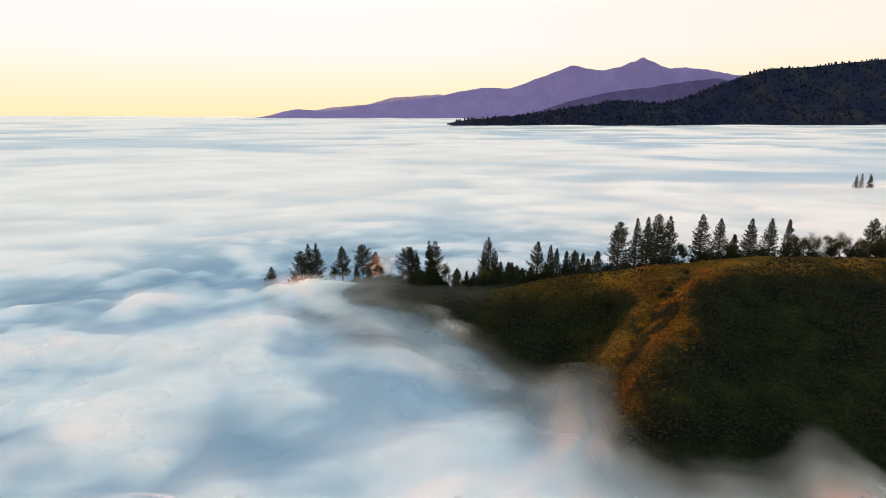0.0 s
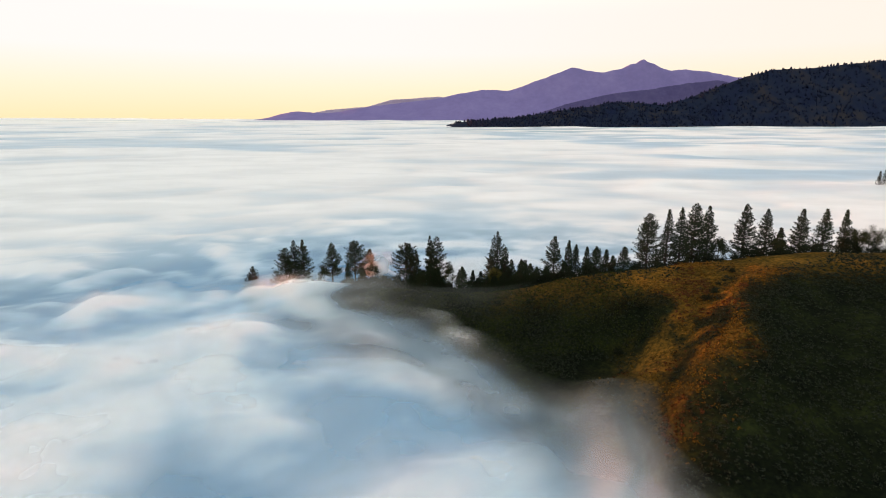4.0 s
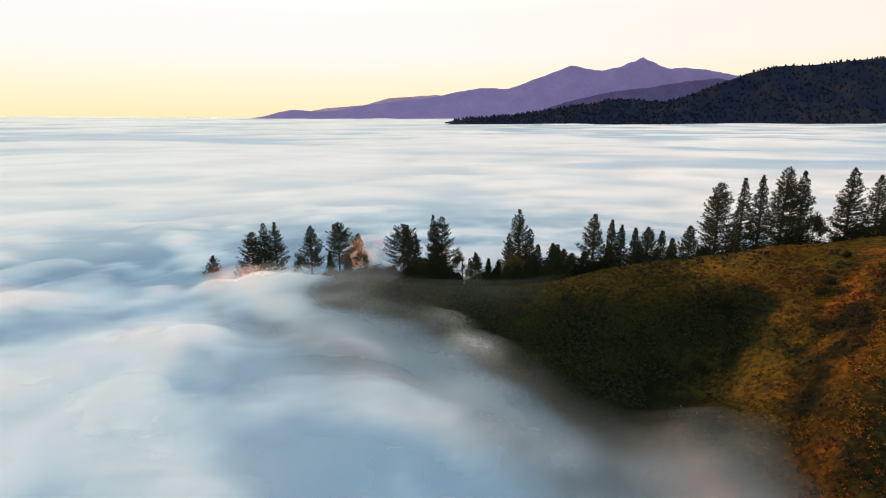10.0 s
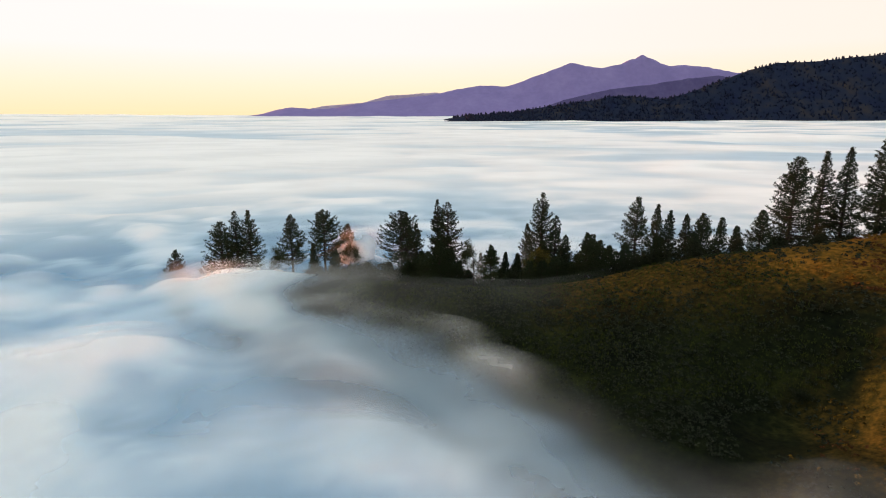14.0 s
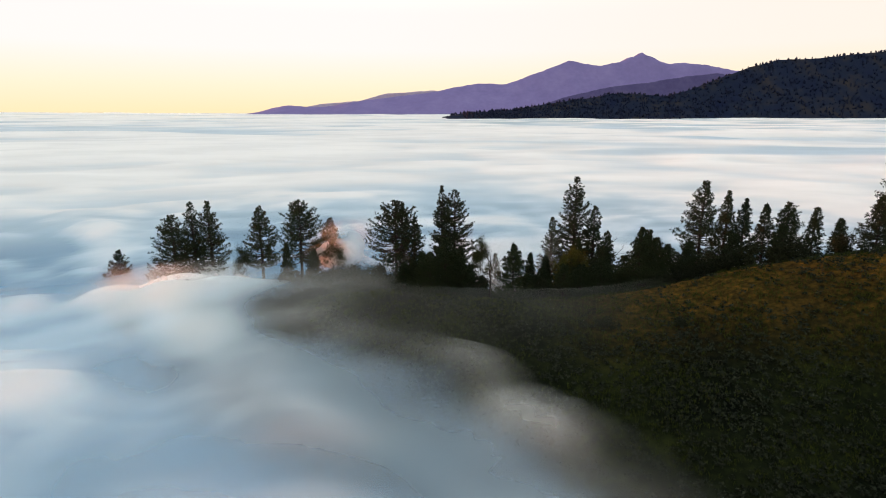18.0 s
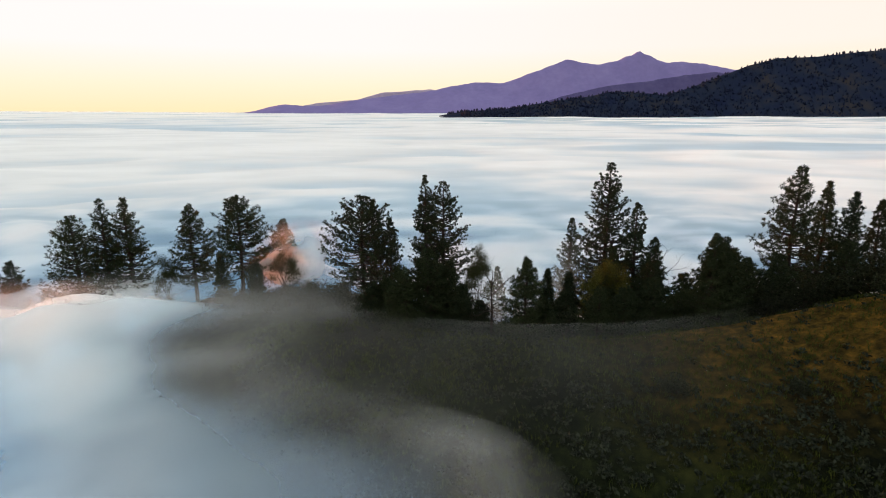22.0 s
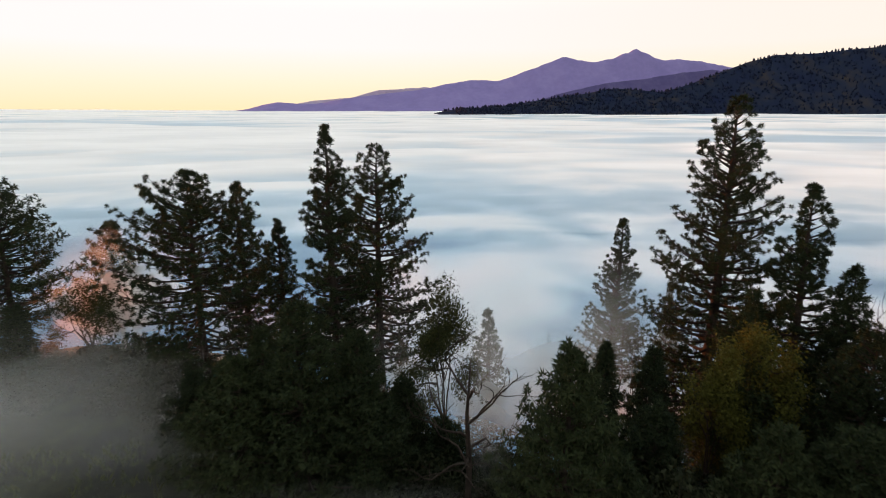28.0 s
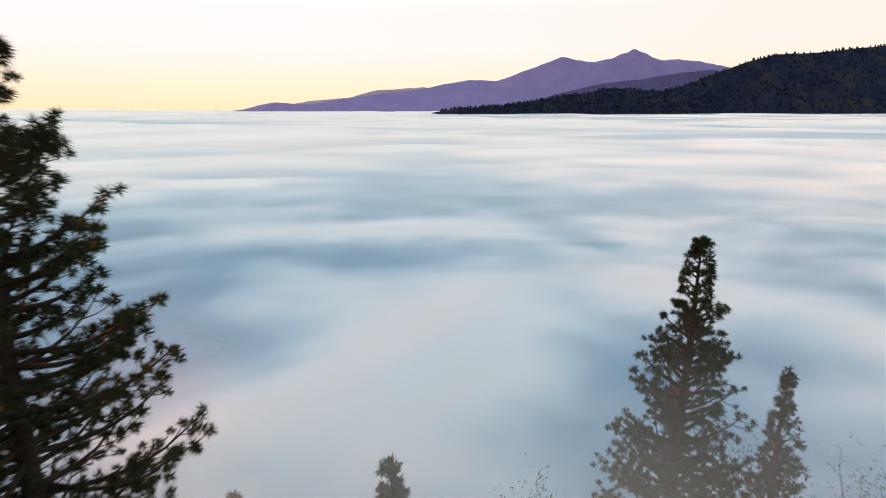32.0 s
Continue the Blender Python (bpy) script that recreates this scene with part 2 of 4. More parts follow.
def hill_material():
    """Grass and scrub, with a broad band of golden grass, orange flowers and painted-in low sun down the spur."""
    m, nt, b, out = material("hillside")
    n1, n2, n3 = noise_node(nt, 0.12), noise_node(nt, 1.3, 6.0, 0.65), noise_node(nt, 7.0, 4.0, 0.7)
    mix = add(nt, "ShaderNodeMix", Factor=0.5)
    nt.links.new(n1.outputs["Fac"], mix.inputs["A"])
    nt.links.new(n2.outputs["Fac"], mix.inputs["B"])
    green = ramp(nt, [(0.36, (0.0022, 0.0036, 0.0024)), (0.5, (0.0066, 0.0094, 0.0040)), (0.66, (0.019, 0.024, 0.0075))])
    # gold also carries the low sun on the spur
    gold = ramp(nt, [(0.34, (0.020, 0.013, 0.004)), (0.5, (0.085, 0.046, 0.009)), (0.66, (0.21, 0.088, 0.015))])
    nt.links.new(mix.outputs["Result"], green.inputs[0])
    nt.links.new(mix.outputs["Result"], gold.inputs[0])
    at = nt.nodes.new("ShaderNodeAttribute")
    at.attribute_name = "gold"
    lift = add(nt, "ShaderNodeMapRange")
    lift.inputs["From Min"].default_value, lift.inputs["From Max"].default_value = 0.3, 0.7
    lift.inputs["To Min"].default_value, lift.inputs["To Max"].default_value = -0.5, 0.5
    nt.links.new(n2.outputs["Fac"], lift.inputs["Value"])
    sm = nt.nodes.new("ShaderNodeMath")
    sm.operation, sm.use_clamp = 'ADD', True
    nt.links.new(at.outputs["Fac"], sm.inputs[0])
    mm = nt.nodes.new("ShaderNodeMath")
    mm.operation = 'MULTIPLY'
    nt.links.new(at.outputs["Fac"], mm.inputs[0])
    nt.links.new(lift.outputs[0], mm.inputs[1])
    nt.links.new(mm.outputs[0], sm.inputs[1])
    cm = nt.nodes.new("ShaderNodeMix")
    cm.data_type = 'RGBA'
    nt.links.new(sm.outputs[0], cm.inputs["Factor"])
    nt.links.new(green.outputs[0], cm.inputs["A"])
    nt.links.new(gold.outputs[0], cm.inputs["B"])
    # blue floor below the fog: skylight in its hollows put into the colour
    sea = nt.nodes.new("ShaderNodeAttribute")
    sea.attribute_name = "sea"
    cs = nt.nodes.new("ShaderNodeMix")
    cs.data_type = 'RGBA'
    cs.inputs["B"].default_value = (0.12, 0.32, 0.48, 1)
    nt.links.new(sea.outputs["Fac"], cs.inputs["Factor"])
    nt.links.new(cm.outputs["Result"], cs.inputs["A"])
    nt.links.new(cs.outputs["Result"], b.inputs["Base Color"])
    b.inputs["Roughness"].default_value = 0.95
    b.inputs["Specular IOR Level"].default_value = 0.02
    bp = add(nt, "ShaderNodeBump", Strength=0.7, Distance=0.25)
    nt.links.new(n3.outputs["Fac"], bp.inputs["Height"])
    nt.links.new(bp.outputs[0], b.inputs["Normal"])
    return m


M_HILL = hill_material()


# ---- the ground ----
CREST_X = [-400, -90, -60, -40, -25, -15, -8, 2, 12, 20, 30, 40, 60, 75, 90, 130, 200, 400]
CREST_Y = [200, 199, 196, 190, 183, 178, 174.5, 169.5, 169, 168, 166.5, 164, 159, 157, 156, 154.5, 154, 154]
CREST_Z = [-40, -32, -24, -14.2, -11.2, -9.8, -8.6, -7.6, -7.0, -5.5, -2.9, -0.4, 3.4, 5.6, 6.8, 6.8, 5, -2]
NORTH_RUN = [0.2, 0.2, 0.1, 0.06, 0.05, 0.05, 0.10, 0.26, 0.40, 0.45, 0.46, 0.45, 0.4, 0.4, 0.4, 0.4, 0.4, 0.4]     # and the slope beyond it
NORTH = [1, 1, 0.6, 0.4, 0.4, 0.6, 1.2, 1.9, 1.8, 1.6, 1.4, 1.2, 1.0, 1.0, 1.0, 1.0, 1.0, 1.0]     # the step down behind the crest


def terrain(x, y):
    """The height of the ground: a ridge that runs across, with a broad spur towards the south."""
    x, y = np.asarray(x, float), np.asarray(y, float)
    xs = x + 1.5 * vnoise(x / 40, y / 40, 3)
    yc, cz, step = np.interp(xs, CREST_X, CREST_Y), np.interp(xs, CREST_X, CREST_Z), np.interp(xs, CREST_X, NORTH)
    d = yc - y
    south, north = np.maximum(d, 0), np.maximum(-d, 0)
    fall_n = step * (1 - np.exp(-(north / 6.0) ** 2)) + np.interp(xs, CREST_X, NORTH_RUN) * north + 0.050 * np.maximum(north - 15, 0) ** 2
    roof = cz - 0.274 * (np.sqrt(south ** 2 + 11 ** 2) - 11) - fall_n
    spur_x = 67.4 - (152 - y) * 0.659
    right = cz - 0.27 * (np.sqrt(south ** 2 + 21 ** 2) - 21) - fall_n + 4.43 * (1 - np.exp(-(south / 22) ** 2))
    left_of = np.log1p(np.exp(np.clip((spur_x - xs) / 3.5, -30, 30))) * 3.5
    nose = np.log1p(np.exp(np.clip((102 - y) / 4.0, -30, 30))) * 4.0
    right = right - 1.15 * left_of - 0.491 * smooth(5, 35, south) * np.log1p(np.exp(np.clip((xs - spur_x - 14) / 6.0, -30, 30))) * 6.0 - -0.107 * nose
    roof = roof - 6.64 * np.exp(-(((x - 35) / 10) ** 2 + ((y - 137) / 10) ** 2))
    beyond = -0.62 * (x + 18.6) - 0.78 * (y - 162.5) + 2 * vnoise(x / 9, y / 9, 15)
    roof = roof - 1.1 * np.log1p(np.exp(np.clip(beyond / 2, -30, 30))) * (1 - smooth(2, 16, x))
    roof = roof - 1.0 * np.exp(-(((x + 11) / 9) ** 2 + ((y - 153) / 8) ** 2))
    k = 0.6
    z = np.logaddexp(roof / k, right / k) * k - 0.35
    k = 1.5
    z = z + 0.4 * fbm(x / 16, y / 16, 3, 5) + 0.18 * fbm(x / 3.5, y / 3.5, 2, 9)
    knoll = -19 - 0.004 * ((x - 318) ** 2 + (y - 432) ** 2)
    z = np.logaddexp(z / k, knoll / k) * k
    floor = -30 + 2 * fbm(x / 90, y / 90, 3, 21)
    return np.logaddexp(z / k, floor / k) * k


def ground_at(x, y):
    return float(terrain(np.array([x]), np.array([y]))[0])


gx = steps((-30, -4900, 2, 1.09), (-30, 130, 1.0, 1.0), (130, 4900, 1.5, 1.09))
gy = steps((80, -4900, 2, 1.12), (80, 200, 1.0, 1.0), (200, 4900, 1.5, 1.09))
GX, GY = np.meshgrid(gx, gy)
GZ = terrain(GX, GY)
SPUR_X, SPUR_RUN = 67.4, 0.659     # the line of the spur's crest
# golden band: grass and flowers, with sunlight on spur and crest painted in
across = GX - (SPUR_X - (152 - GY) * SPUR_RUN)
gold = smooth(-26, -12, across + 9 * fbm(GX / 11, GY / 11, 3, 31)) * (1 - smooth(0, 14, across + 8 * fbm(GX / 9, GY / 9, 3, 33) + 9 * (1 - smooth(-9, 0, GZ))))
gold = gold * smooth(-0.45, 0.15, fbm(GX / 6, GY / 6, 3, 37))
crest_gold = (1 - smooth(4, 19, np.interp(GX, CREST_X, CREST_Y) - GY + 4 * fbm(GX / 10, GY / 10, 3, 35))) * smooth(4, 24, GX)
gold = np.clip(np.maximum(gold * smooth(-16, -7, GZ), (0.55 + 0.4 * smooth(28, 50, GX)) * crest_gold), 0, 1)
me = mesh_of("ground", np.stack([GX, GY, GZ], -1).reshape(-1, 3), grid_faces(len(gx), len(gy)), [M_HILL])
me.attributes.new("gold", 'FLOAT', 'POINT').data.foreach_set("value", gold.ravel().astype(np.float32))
# low ground turns blue so thin fog above it looks skylit
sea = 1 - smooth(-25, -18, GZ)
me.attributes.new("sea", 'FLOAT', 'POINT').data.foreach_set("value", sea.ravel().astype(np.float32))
ground = tagged(new("ground", me), "dark green grassy hillside, a golden band of grass and painted sunlight", "ground", kind="structure")


# ---- the sea of fog ----
def swell(x, y):
    """Billows of the fog, about -1 to 1: rounded heaps near by, long smooth swells far out."""
    far = smooth(200, 900, np.hypot(x, y))
    wx_, wy_ = x + 14 * vnoise(x / 60, y / 60, 91), y + 14 * vnoise(x / 60, y / 60, 93)
    close = 1 - smooth(170, 380, np.hypot(x, y))
    near_ = 0.75 * fbm(wx_ / 48, wy_ / 36, 2, 43) + close * 0.48 * (3.0 * vnoise(wx_ / 23, wy_ / 19, 47) ** 2 - 0.4)
    near_ = near_ + close * 0.20 * (3.0 * vnoise(wx_ / 11, wy_ / 10, 46) ** 2 - 0.4)
    far_ = 0.85 * fbm(x / 240, y / 150, 2, 41) + 0.30 * fbm(x / 95, y / 60, 2, 49)
    return near_ * (1 - far) + 1.2 * far_ * far


def fog_top(x, y):
    """The top of the fog: heaps and swells, banked up against the western end of the ridge."""
    r = np.hypot(x, y)
    far = smooth(200, 900, r)
    calm = 1 - 0.8 * np.exp(-(((x - 10) / 24) ** 2 + ((y - 138) / 26) ** 2)) - 0.7 * np.exp(-(((x - 42) / 20) ** 2 + ((y - 104) / 22) ** 2))
    calm = calm * (1 - 0.75 * smooth(188, 210, y) * (1 - smooth(330, 460, y)) * smooth(-60, -20, x) * (1 - smooth(110, 200, x)))
    z = -13.4 + 22 * (r / 4900) ** 2 + (3.0 - 1.4 * smooth(150, 400, r) + 2.2 * far) * swell(x, y) * calm
    for lx, ly, sx, sy, amp in ((-42, 180, 32, 20, 0.9), (-17, 160, 16, 11, 2.2), (-7, 151, 11, 9, 0.9), (-14, 140, 16, 14, 0.6), (50, 98, 20, 18, -2.2), (31, 136, 13, 11, -3.6), (74, 84, 22, 14, -2.6), (-37, 186, 9, 5, 1.7), (-47, 190, 8, 5, 2.0),
                                (-22, 178, 7, 5, 1.0), (-27, 206, 8, 5, 4.6), (320, 425, 45, 30, 4.0)):
        z = z + amp * np.exp(-(((x - lx) / sx) ** 2 + ((y - ly) / sy) ** 2))
    behind = smooth(180, 194, y) * (1 - smooth(230, 330, y)) * smooth(-30, -5, x) * (1 - smooth(30, 60, x))
    return z - 0.8 * behind


fx = steps((-90, -4900, 2, 1.033), (-90, 110, 1.6, 1.0), (110, 4900, 2, 1.033))
fy = steps((60, -4900, 3, 1.10), (60, 230, 1.6, 1.0), (230, 4930, 2.0, 1.018))
FX, FY = np.meshgrid(fx, fy)
FZ = fog_top(FX, FY)
LAND = terrain(FX, FY)


def gaps_at(x, y):
    """Shaded blue hollows between the heaps, shown as thinner fog, 0 to 1."""
    ux = x + 5 * vnoise(x / 31, y / 27, 58) + 2 * vnoise(x / 11, y / 12, 62)
    uy = y + 5 * vnoise(x / 29, y / 33, 60) + 2 * vnoise(x / 12, y / 10, 64)
    return smooth(-0.45, 0.45, fbm(ux / 20, uy / 15, 4, 57) - 0.45 * swell(x, y))


def fog_sheet(name, X, Y, Z, thick, mat, label):
    faces = grid_faces(X.shape[1], X.shape[0])
    faces = faces[thick.ravel()[faces].max(axis=1) > 0.008]
    me = mesh_of(name, np.stack([X, Y, Z], -1).reshape(-1, 3), faces, [mat])
    me.attributes.new("thick", 'FLOAT', 'POINT').data.foreach_set("value", thick.ravel().astype(np.float32))
    return tagged(new(name, me), label, "fog", kind="stuff")


far = smooth(250, 1400, np.hypot(FX, FY))
near = 1 - smooth(110, 280, np.hypot(FX + 5, FY - 90))
# fog thinned in its hollows so the floor colour gives them their shade
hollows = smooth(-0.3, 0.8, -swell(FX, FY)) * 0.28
# thinner patches to the right stand in for fog the sun lights less
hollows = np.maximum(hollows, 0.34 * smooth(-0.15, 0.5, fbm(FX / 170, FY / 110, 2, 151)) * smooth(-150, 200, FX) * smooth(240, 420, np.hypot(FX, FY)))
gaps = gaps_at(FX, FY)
over_blue_floor = 1 - smooth(-26, -20, LAND)
# near fog thinned too, the floor below standing in for shade
hollows = 1 - (1 - hollows) * (1 - ((0.20 + 0.44 * gaps) * over_blue_floor + (0.06 + 0.34 * gaps) * (1 - over_blue_floor)) * near)
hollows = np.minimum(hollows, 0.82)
spur_dim = 1.15 * np.exp(-(((FX - 38) / 24) ** 2 + ((FY - 110) / 30) ** 2)) + 1.0 * np.exp(-(((FX - 68) / 34) ** 2 + ((FY - 86) / 24) ** 2))     # thin fog by the spur, thinned further to stand for its shade
depth = np.maximum(FZ - LAND - 0.9 * np.abs(fbm(FX / 10, FY / 10, 2, 59)), 0)
fog_sheet("fog", FX, FY, FZ, (1 - np.exp(-depth / 3.4)) * smooth(0, 3.0, depth) * (1 - hollows) * (1 - 0.88 * np.minimum(spur_dim, 1)), M_FOG,
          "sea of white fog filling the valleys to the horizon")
# thin veils one above the other over the near fog, lapping up the slopes
wx, wy = steps((-130, 110, 2.0, 1.0)), steps((62, 202, 2.0, 1.0))
WX, WY = np.meshgrid(wx, wy)
WL, W0, WS, WG = terrain(WX, WY), fog_top(WX, WY), swell(WX, WY), gaps_at(WX, WY)
edge = smooth(-130, -100, WX) * (1 - smooth(85, 110, WX)) * smooth(62, 72, WY) * (1 - smooth(176, 200, WY)) * (1 - smooth(8, 24, WX) * smooth(148, 160, WY))
edge = edge * (1 - 0.45 * smooth(150, 164, WY)) * (1 - 0.85 * np.exp(-(((WX - 42) / 28) ** 2 + ((WY - 106) / 32) ** 2)))
for n, (lift, dens) in enumerate(((0.9, 0.38), (2.1, 0.24))):
    WZ = W0 + lift + 0.5 * fbm(WX / 17, WY / 14, 2, 61 + n)
    puffs = smooth(-0.5, 0.6, 0.6 * WS + fbm(WX / (16 - 3 * n), WY / (12 - 2 * n), 3, 161 + 7 * n)) * (1 - 0.6 * WG)
    fog_sheet("fog_veil", WX, WY, WZ, edge * dens * (0.12 + 0.88 * puffs) * smooth(0, 1.6, WZ - WL), M_WISP, "thin veil of fog drifting over the slope")
mx, my = steps((-60, 45, 2.0, 1.0)), steps((150, 260, 2.0, 1.0))
MX, MY = np.meshgrid(mx, my)
ML = terrain(MX, MY)
edge = smooth(-60, -35, MX) * (1 - smooth(2, 26, MX)) * smooth(150, 172, MY) * (1 - smooth(205, 260, MY))
MZ = np.maximum(ML, -11.5) + 1.6 + 0.4 * fbm(MX / 12, MY / 12, 2, 71)
fog_sheet("mist", MX, MY, MZ, (0.8 + 0.5 * (1 - smooth(-24, -8, MX))) * edge, M_MIST, "thin grey ground mist among the trees")
# sheet sloped to the camera's view so trees behind fade towards their feet
mx, my = steps((-12, 36, 1.5, 1.0)), steps((184, 198, 0.5, 1.0))
MX, MY = np.meshgrid(mx, my)
MZ = -13.2 + 0.9 * (MY - 186) + 0.6 * fbm(MX / 9, MY / 9, 2, 73)
edge = smooth(-9, 0, MX) * (1 - smooth(24, 34, MX)) * (1 - smooth(-9.5, -4.0, MZ)) * smooth(184, 187, MY)
fog_sheet("mist", MX, MY, MZ, 5.5 * edge, M_MIST, "thin mist behind the ridge, sloped to fit the camera view")


mx, my = steps((-34, 12, 1.5, 1.0)), steps((178, 188, 0.5, 1.0))
MX, MY = np.meshgrid(mx, my)
MZ = -11.0 + 0.75 * (MY - 178) + 0.5 * fbm(MX / 9, MY / 9, 2, 173)
edge = smooth(-34, -24, MX) * (1 - smooth(2, 11, MX)) * (1 - smooth(-8.5, -4.2, MZ)) * smooth(178, 181, MY)
fog_sheet("mist", MX, MY, MZ, 1.2 * edge, M_MIST, "thin mist between the pine trunks")


# low sun shining through scraps of mist among the trees, placed to fit the camera's view: x, y, z, half width, half
# height, density
for cx, cy, cz, hw, hh, dens in ((-44, 186.5, -10.6, 11, 2.0, 0.75), 
                                 (-23, 196, -7.4, 4.5, 3.4, 0.7), (-4.5, 192, -6.0, 3.5, 2.6, 0.25),
                                 (-13, 193, -8.6, 3.0, 2.2, 0.45)):
    U, V = np.meshgrid(np.linspace(-1, 1, 41), np.linspace(-1, 1, 21))
    X = cx + U * hw * 1.6
    Y = cy + V * hh * 0.9 + 1.2 * fbm(X / 5, V * 1.5, 2, 75)
    Z = cz + V * hh * 1.6
    soft_edge = np.exp(-2.6 * (U ** 2 + (V + 0.25 * fbm(X / 4, X * 0 + cy, 2, 77)) ** 2)) * (1 - smooth(0.7, 1.0, np.abs(U))) * (1 - smooth(0.7, 1.0, np.abs(V)))
    fog_sheet("mist", X, Y, Z, dens * soft_edge, M_PUFF, "scrap of mist glowing orange in low sun")


# ---- far mountains ----
def range_mesh(name, xs, zs, dist, depth, base, mats, rough, seed, label, nx=220, ny=26):
    """A mountain range: a crest line with gullied slopes down to the fog on the near side."""
    X = np.linspace(xs[0], xs[-1], nx)
    crest = np.interp(X, xs, zs)
    crest = crest + rough * fbm(X / 45, X * 0 + seed, 4, seed) + 0.45 * rough * fbm(X / 16, X * 0 + seed, 3, seed + 5)
    V = np.linspace(-0.35, 1, ny)
    XX, VV = np.meshgrid(X, V)
    shape = np.where(VV >= 0, (1 - np.clip(VV, 0, 1)) ** 1.15, 1 + VV * 1.2)
    gully = fbm(XX / (max(depth, 250) * 0.35), VV * 1.6, 4, seed + 3) * np.clip(VV * 2, 0, 1) * (1 - np.clip(VV, 0, 1) * 0.7)
    ZZ = base + (crest[None, :] - base) * shape + gully * (crest[None, :] - base) * 0.03
    YY = dist + depth * (1 - VV) - depth + depth * 0.12 * fbm(XX / (depth * 0.5), VV, 3, seed + 9)
    ZZ = np.where(VV >= 0.97, base - 15, ZZ)
    me = mesh_of(name, np.stack([XX, YY, ZZ], -1).reshape(-1, 3), grid_faces(nx, ny)[:, ::-1], mats)
    return tagged(new(name, me), label, "mountain", kind="structure"), (X, crest)


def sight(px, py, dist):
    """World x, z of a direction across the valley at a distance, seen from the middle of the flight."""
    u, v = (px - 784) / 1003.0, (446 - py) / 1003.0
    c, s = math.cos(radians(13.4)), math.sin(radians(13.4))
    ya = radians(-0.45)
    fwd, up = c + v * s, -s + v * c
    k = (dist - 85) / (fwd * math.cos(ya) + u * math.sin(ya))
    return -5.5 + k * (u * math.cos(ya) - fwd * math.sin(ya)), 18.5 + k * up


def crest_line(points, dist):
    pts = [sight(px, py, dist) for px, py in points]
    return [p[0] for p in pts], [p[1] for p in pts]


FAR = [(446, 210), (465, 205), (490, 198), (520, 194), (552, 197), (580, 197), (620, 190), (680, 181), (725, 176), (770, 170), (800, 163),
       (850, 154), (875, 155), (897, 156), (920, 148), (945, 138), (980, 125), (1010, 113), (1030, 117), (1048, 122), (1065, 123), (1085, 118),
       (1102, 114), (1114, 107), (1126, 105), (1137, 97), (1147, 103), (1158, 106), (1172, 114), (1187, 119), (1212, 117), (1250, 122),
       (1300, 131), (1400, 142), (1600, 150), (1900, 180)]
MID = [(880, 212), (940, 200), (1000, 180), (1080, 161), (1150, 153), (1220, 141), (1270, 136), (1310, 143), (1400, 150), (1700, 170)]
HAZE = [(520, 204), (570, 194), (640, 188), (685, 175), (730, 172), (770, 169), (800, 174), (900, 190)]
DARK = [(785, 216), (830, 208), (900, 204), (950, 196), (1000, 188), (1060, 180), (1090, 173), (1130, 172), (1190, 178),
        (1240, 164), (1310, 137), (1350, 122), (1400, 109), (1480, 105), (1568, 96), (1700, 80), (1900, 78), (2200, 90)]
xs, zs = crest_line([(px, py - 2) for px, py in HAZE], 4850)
range_mesh("hazy_range", xs, zs, 4850, 60, 2, [M_FAR2], 3, 101, "pale mountains with lilac haze in their colour")
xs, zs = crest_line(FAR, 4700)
range_mesh("purple_range", xs, zs, 4700, 420, 2, [M_FAR], 4, 107, "mountain range with a pointed peak, purple haze in its colour", 320)
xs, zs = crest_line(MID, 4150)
range_mesh("mid_ridge", xs, zs, 4150, 200, 0, [M_MIDRIDGE], 3, 113, "mountain ridge with violet haze in its colour")
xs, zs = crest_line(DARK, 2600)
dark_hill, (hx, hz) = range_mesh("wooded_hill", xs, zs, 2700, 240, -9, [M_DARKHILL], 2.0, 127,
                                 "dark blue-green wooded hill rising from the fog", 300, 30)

FP = np.random.default_rng(5)


def cones(name, n, place, height, mat, parent, label):
    """Many small far trees in one mesh: ragged crowns of stacked rings, each turned and scaled."""
    vs, fs, base = [], [], 0
    for k in range(n):
        x, y, z = place(k)
        h = height * FP.uniform(0.55, 1.3)
        w = h * FP.uniform(0.28, 0.55)
        rings = [(-0.1, 0.5), (0.25, 1.0), (0.6, 0.75), (0.85, 0.4)]
        a0 = FP.uniform(0, 6)
        for fz, fr in rings:
            for j in range(5):
                a = a0 + j * 1.2566 + FP.uniform(-0.3, 0.3)
                r = w * fr * FP.uniform(0.6, 1.25)
                vs.append((x + r * math.cos(a), y + r * math.sin(a), z + h * (fz + FP.uniform(-0.06, 0.06))))
        vs.append((x + FP.uniform(-.1, .1) * w, y, z + h))
        for q in range(3):
            for j in range(5):
                fs.append((base + 5 * q + j, base + 5 * q + (j + 1) % 5, base + 5 * q + 5 + (j + 1) % 5, base + 5 * q + 5 + j))
        for j in range(5):
            fs.append((base + 15 + j, base + 15 + (j + 1) % 5, base + 20))
        base += 21
    ob = new(name, mesh_of(name, vs, fs, [mat], soft=False))
    if parent:
        ob.parent = parent
    return tagged(ob, label, "" if parent else "trees", kind="stuff")


dh_v = [v.co.copy() for v in dark_hill.data.vertices]


def on_dark_hill(k):
    if k < 420:
        i = min(max(int(FP.uniform(0, 1) ** 0.9 * 299), 0), 298)
        row = 7 + int(FP.uniform(0, 2.2))
    else:
        i, row = int(FP.uniform(8, 299)), int(FP.uniform(9, 29))
    c = dh_v[row * 300 + i]
    d = dh_v[min(row + 1, 29) * 300 + min(i + 1, 299)]
    t = FP.uniform(0, 1)
    p = c.lerp(d, t)
    return p.x, p.y, max(p.z, -9)


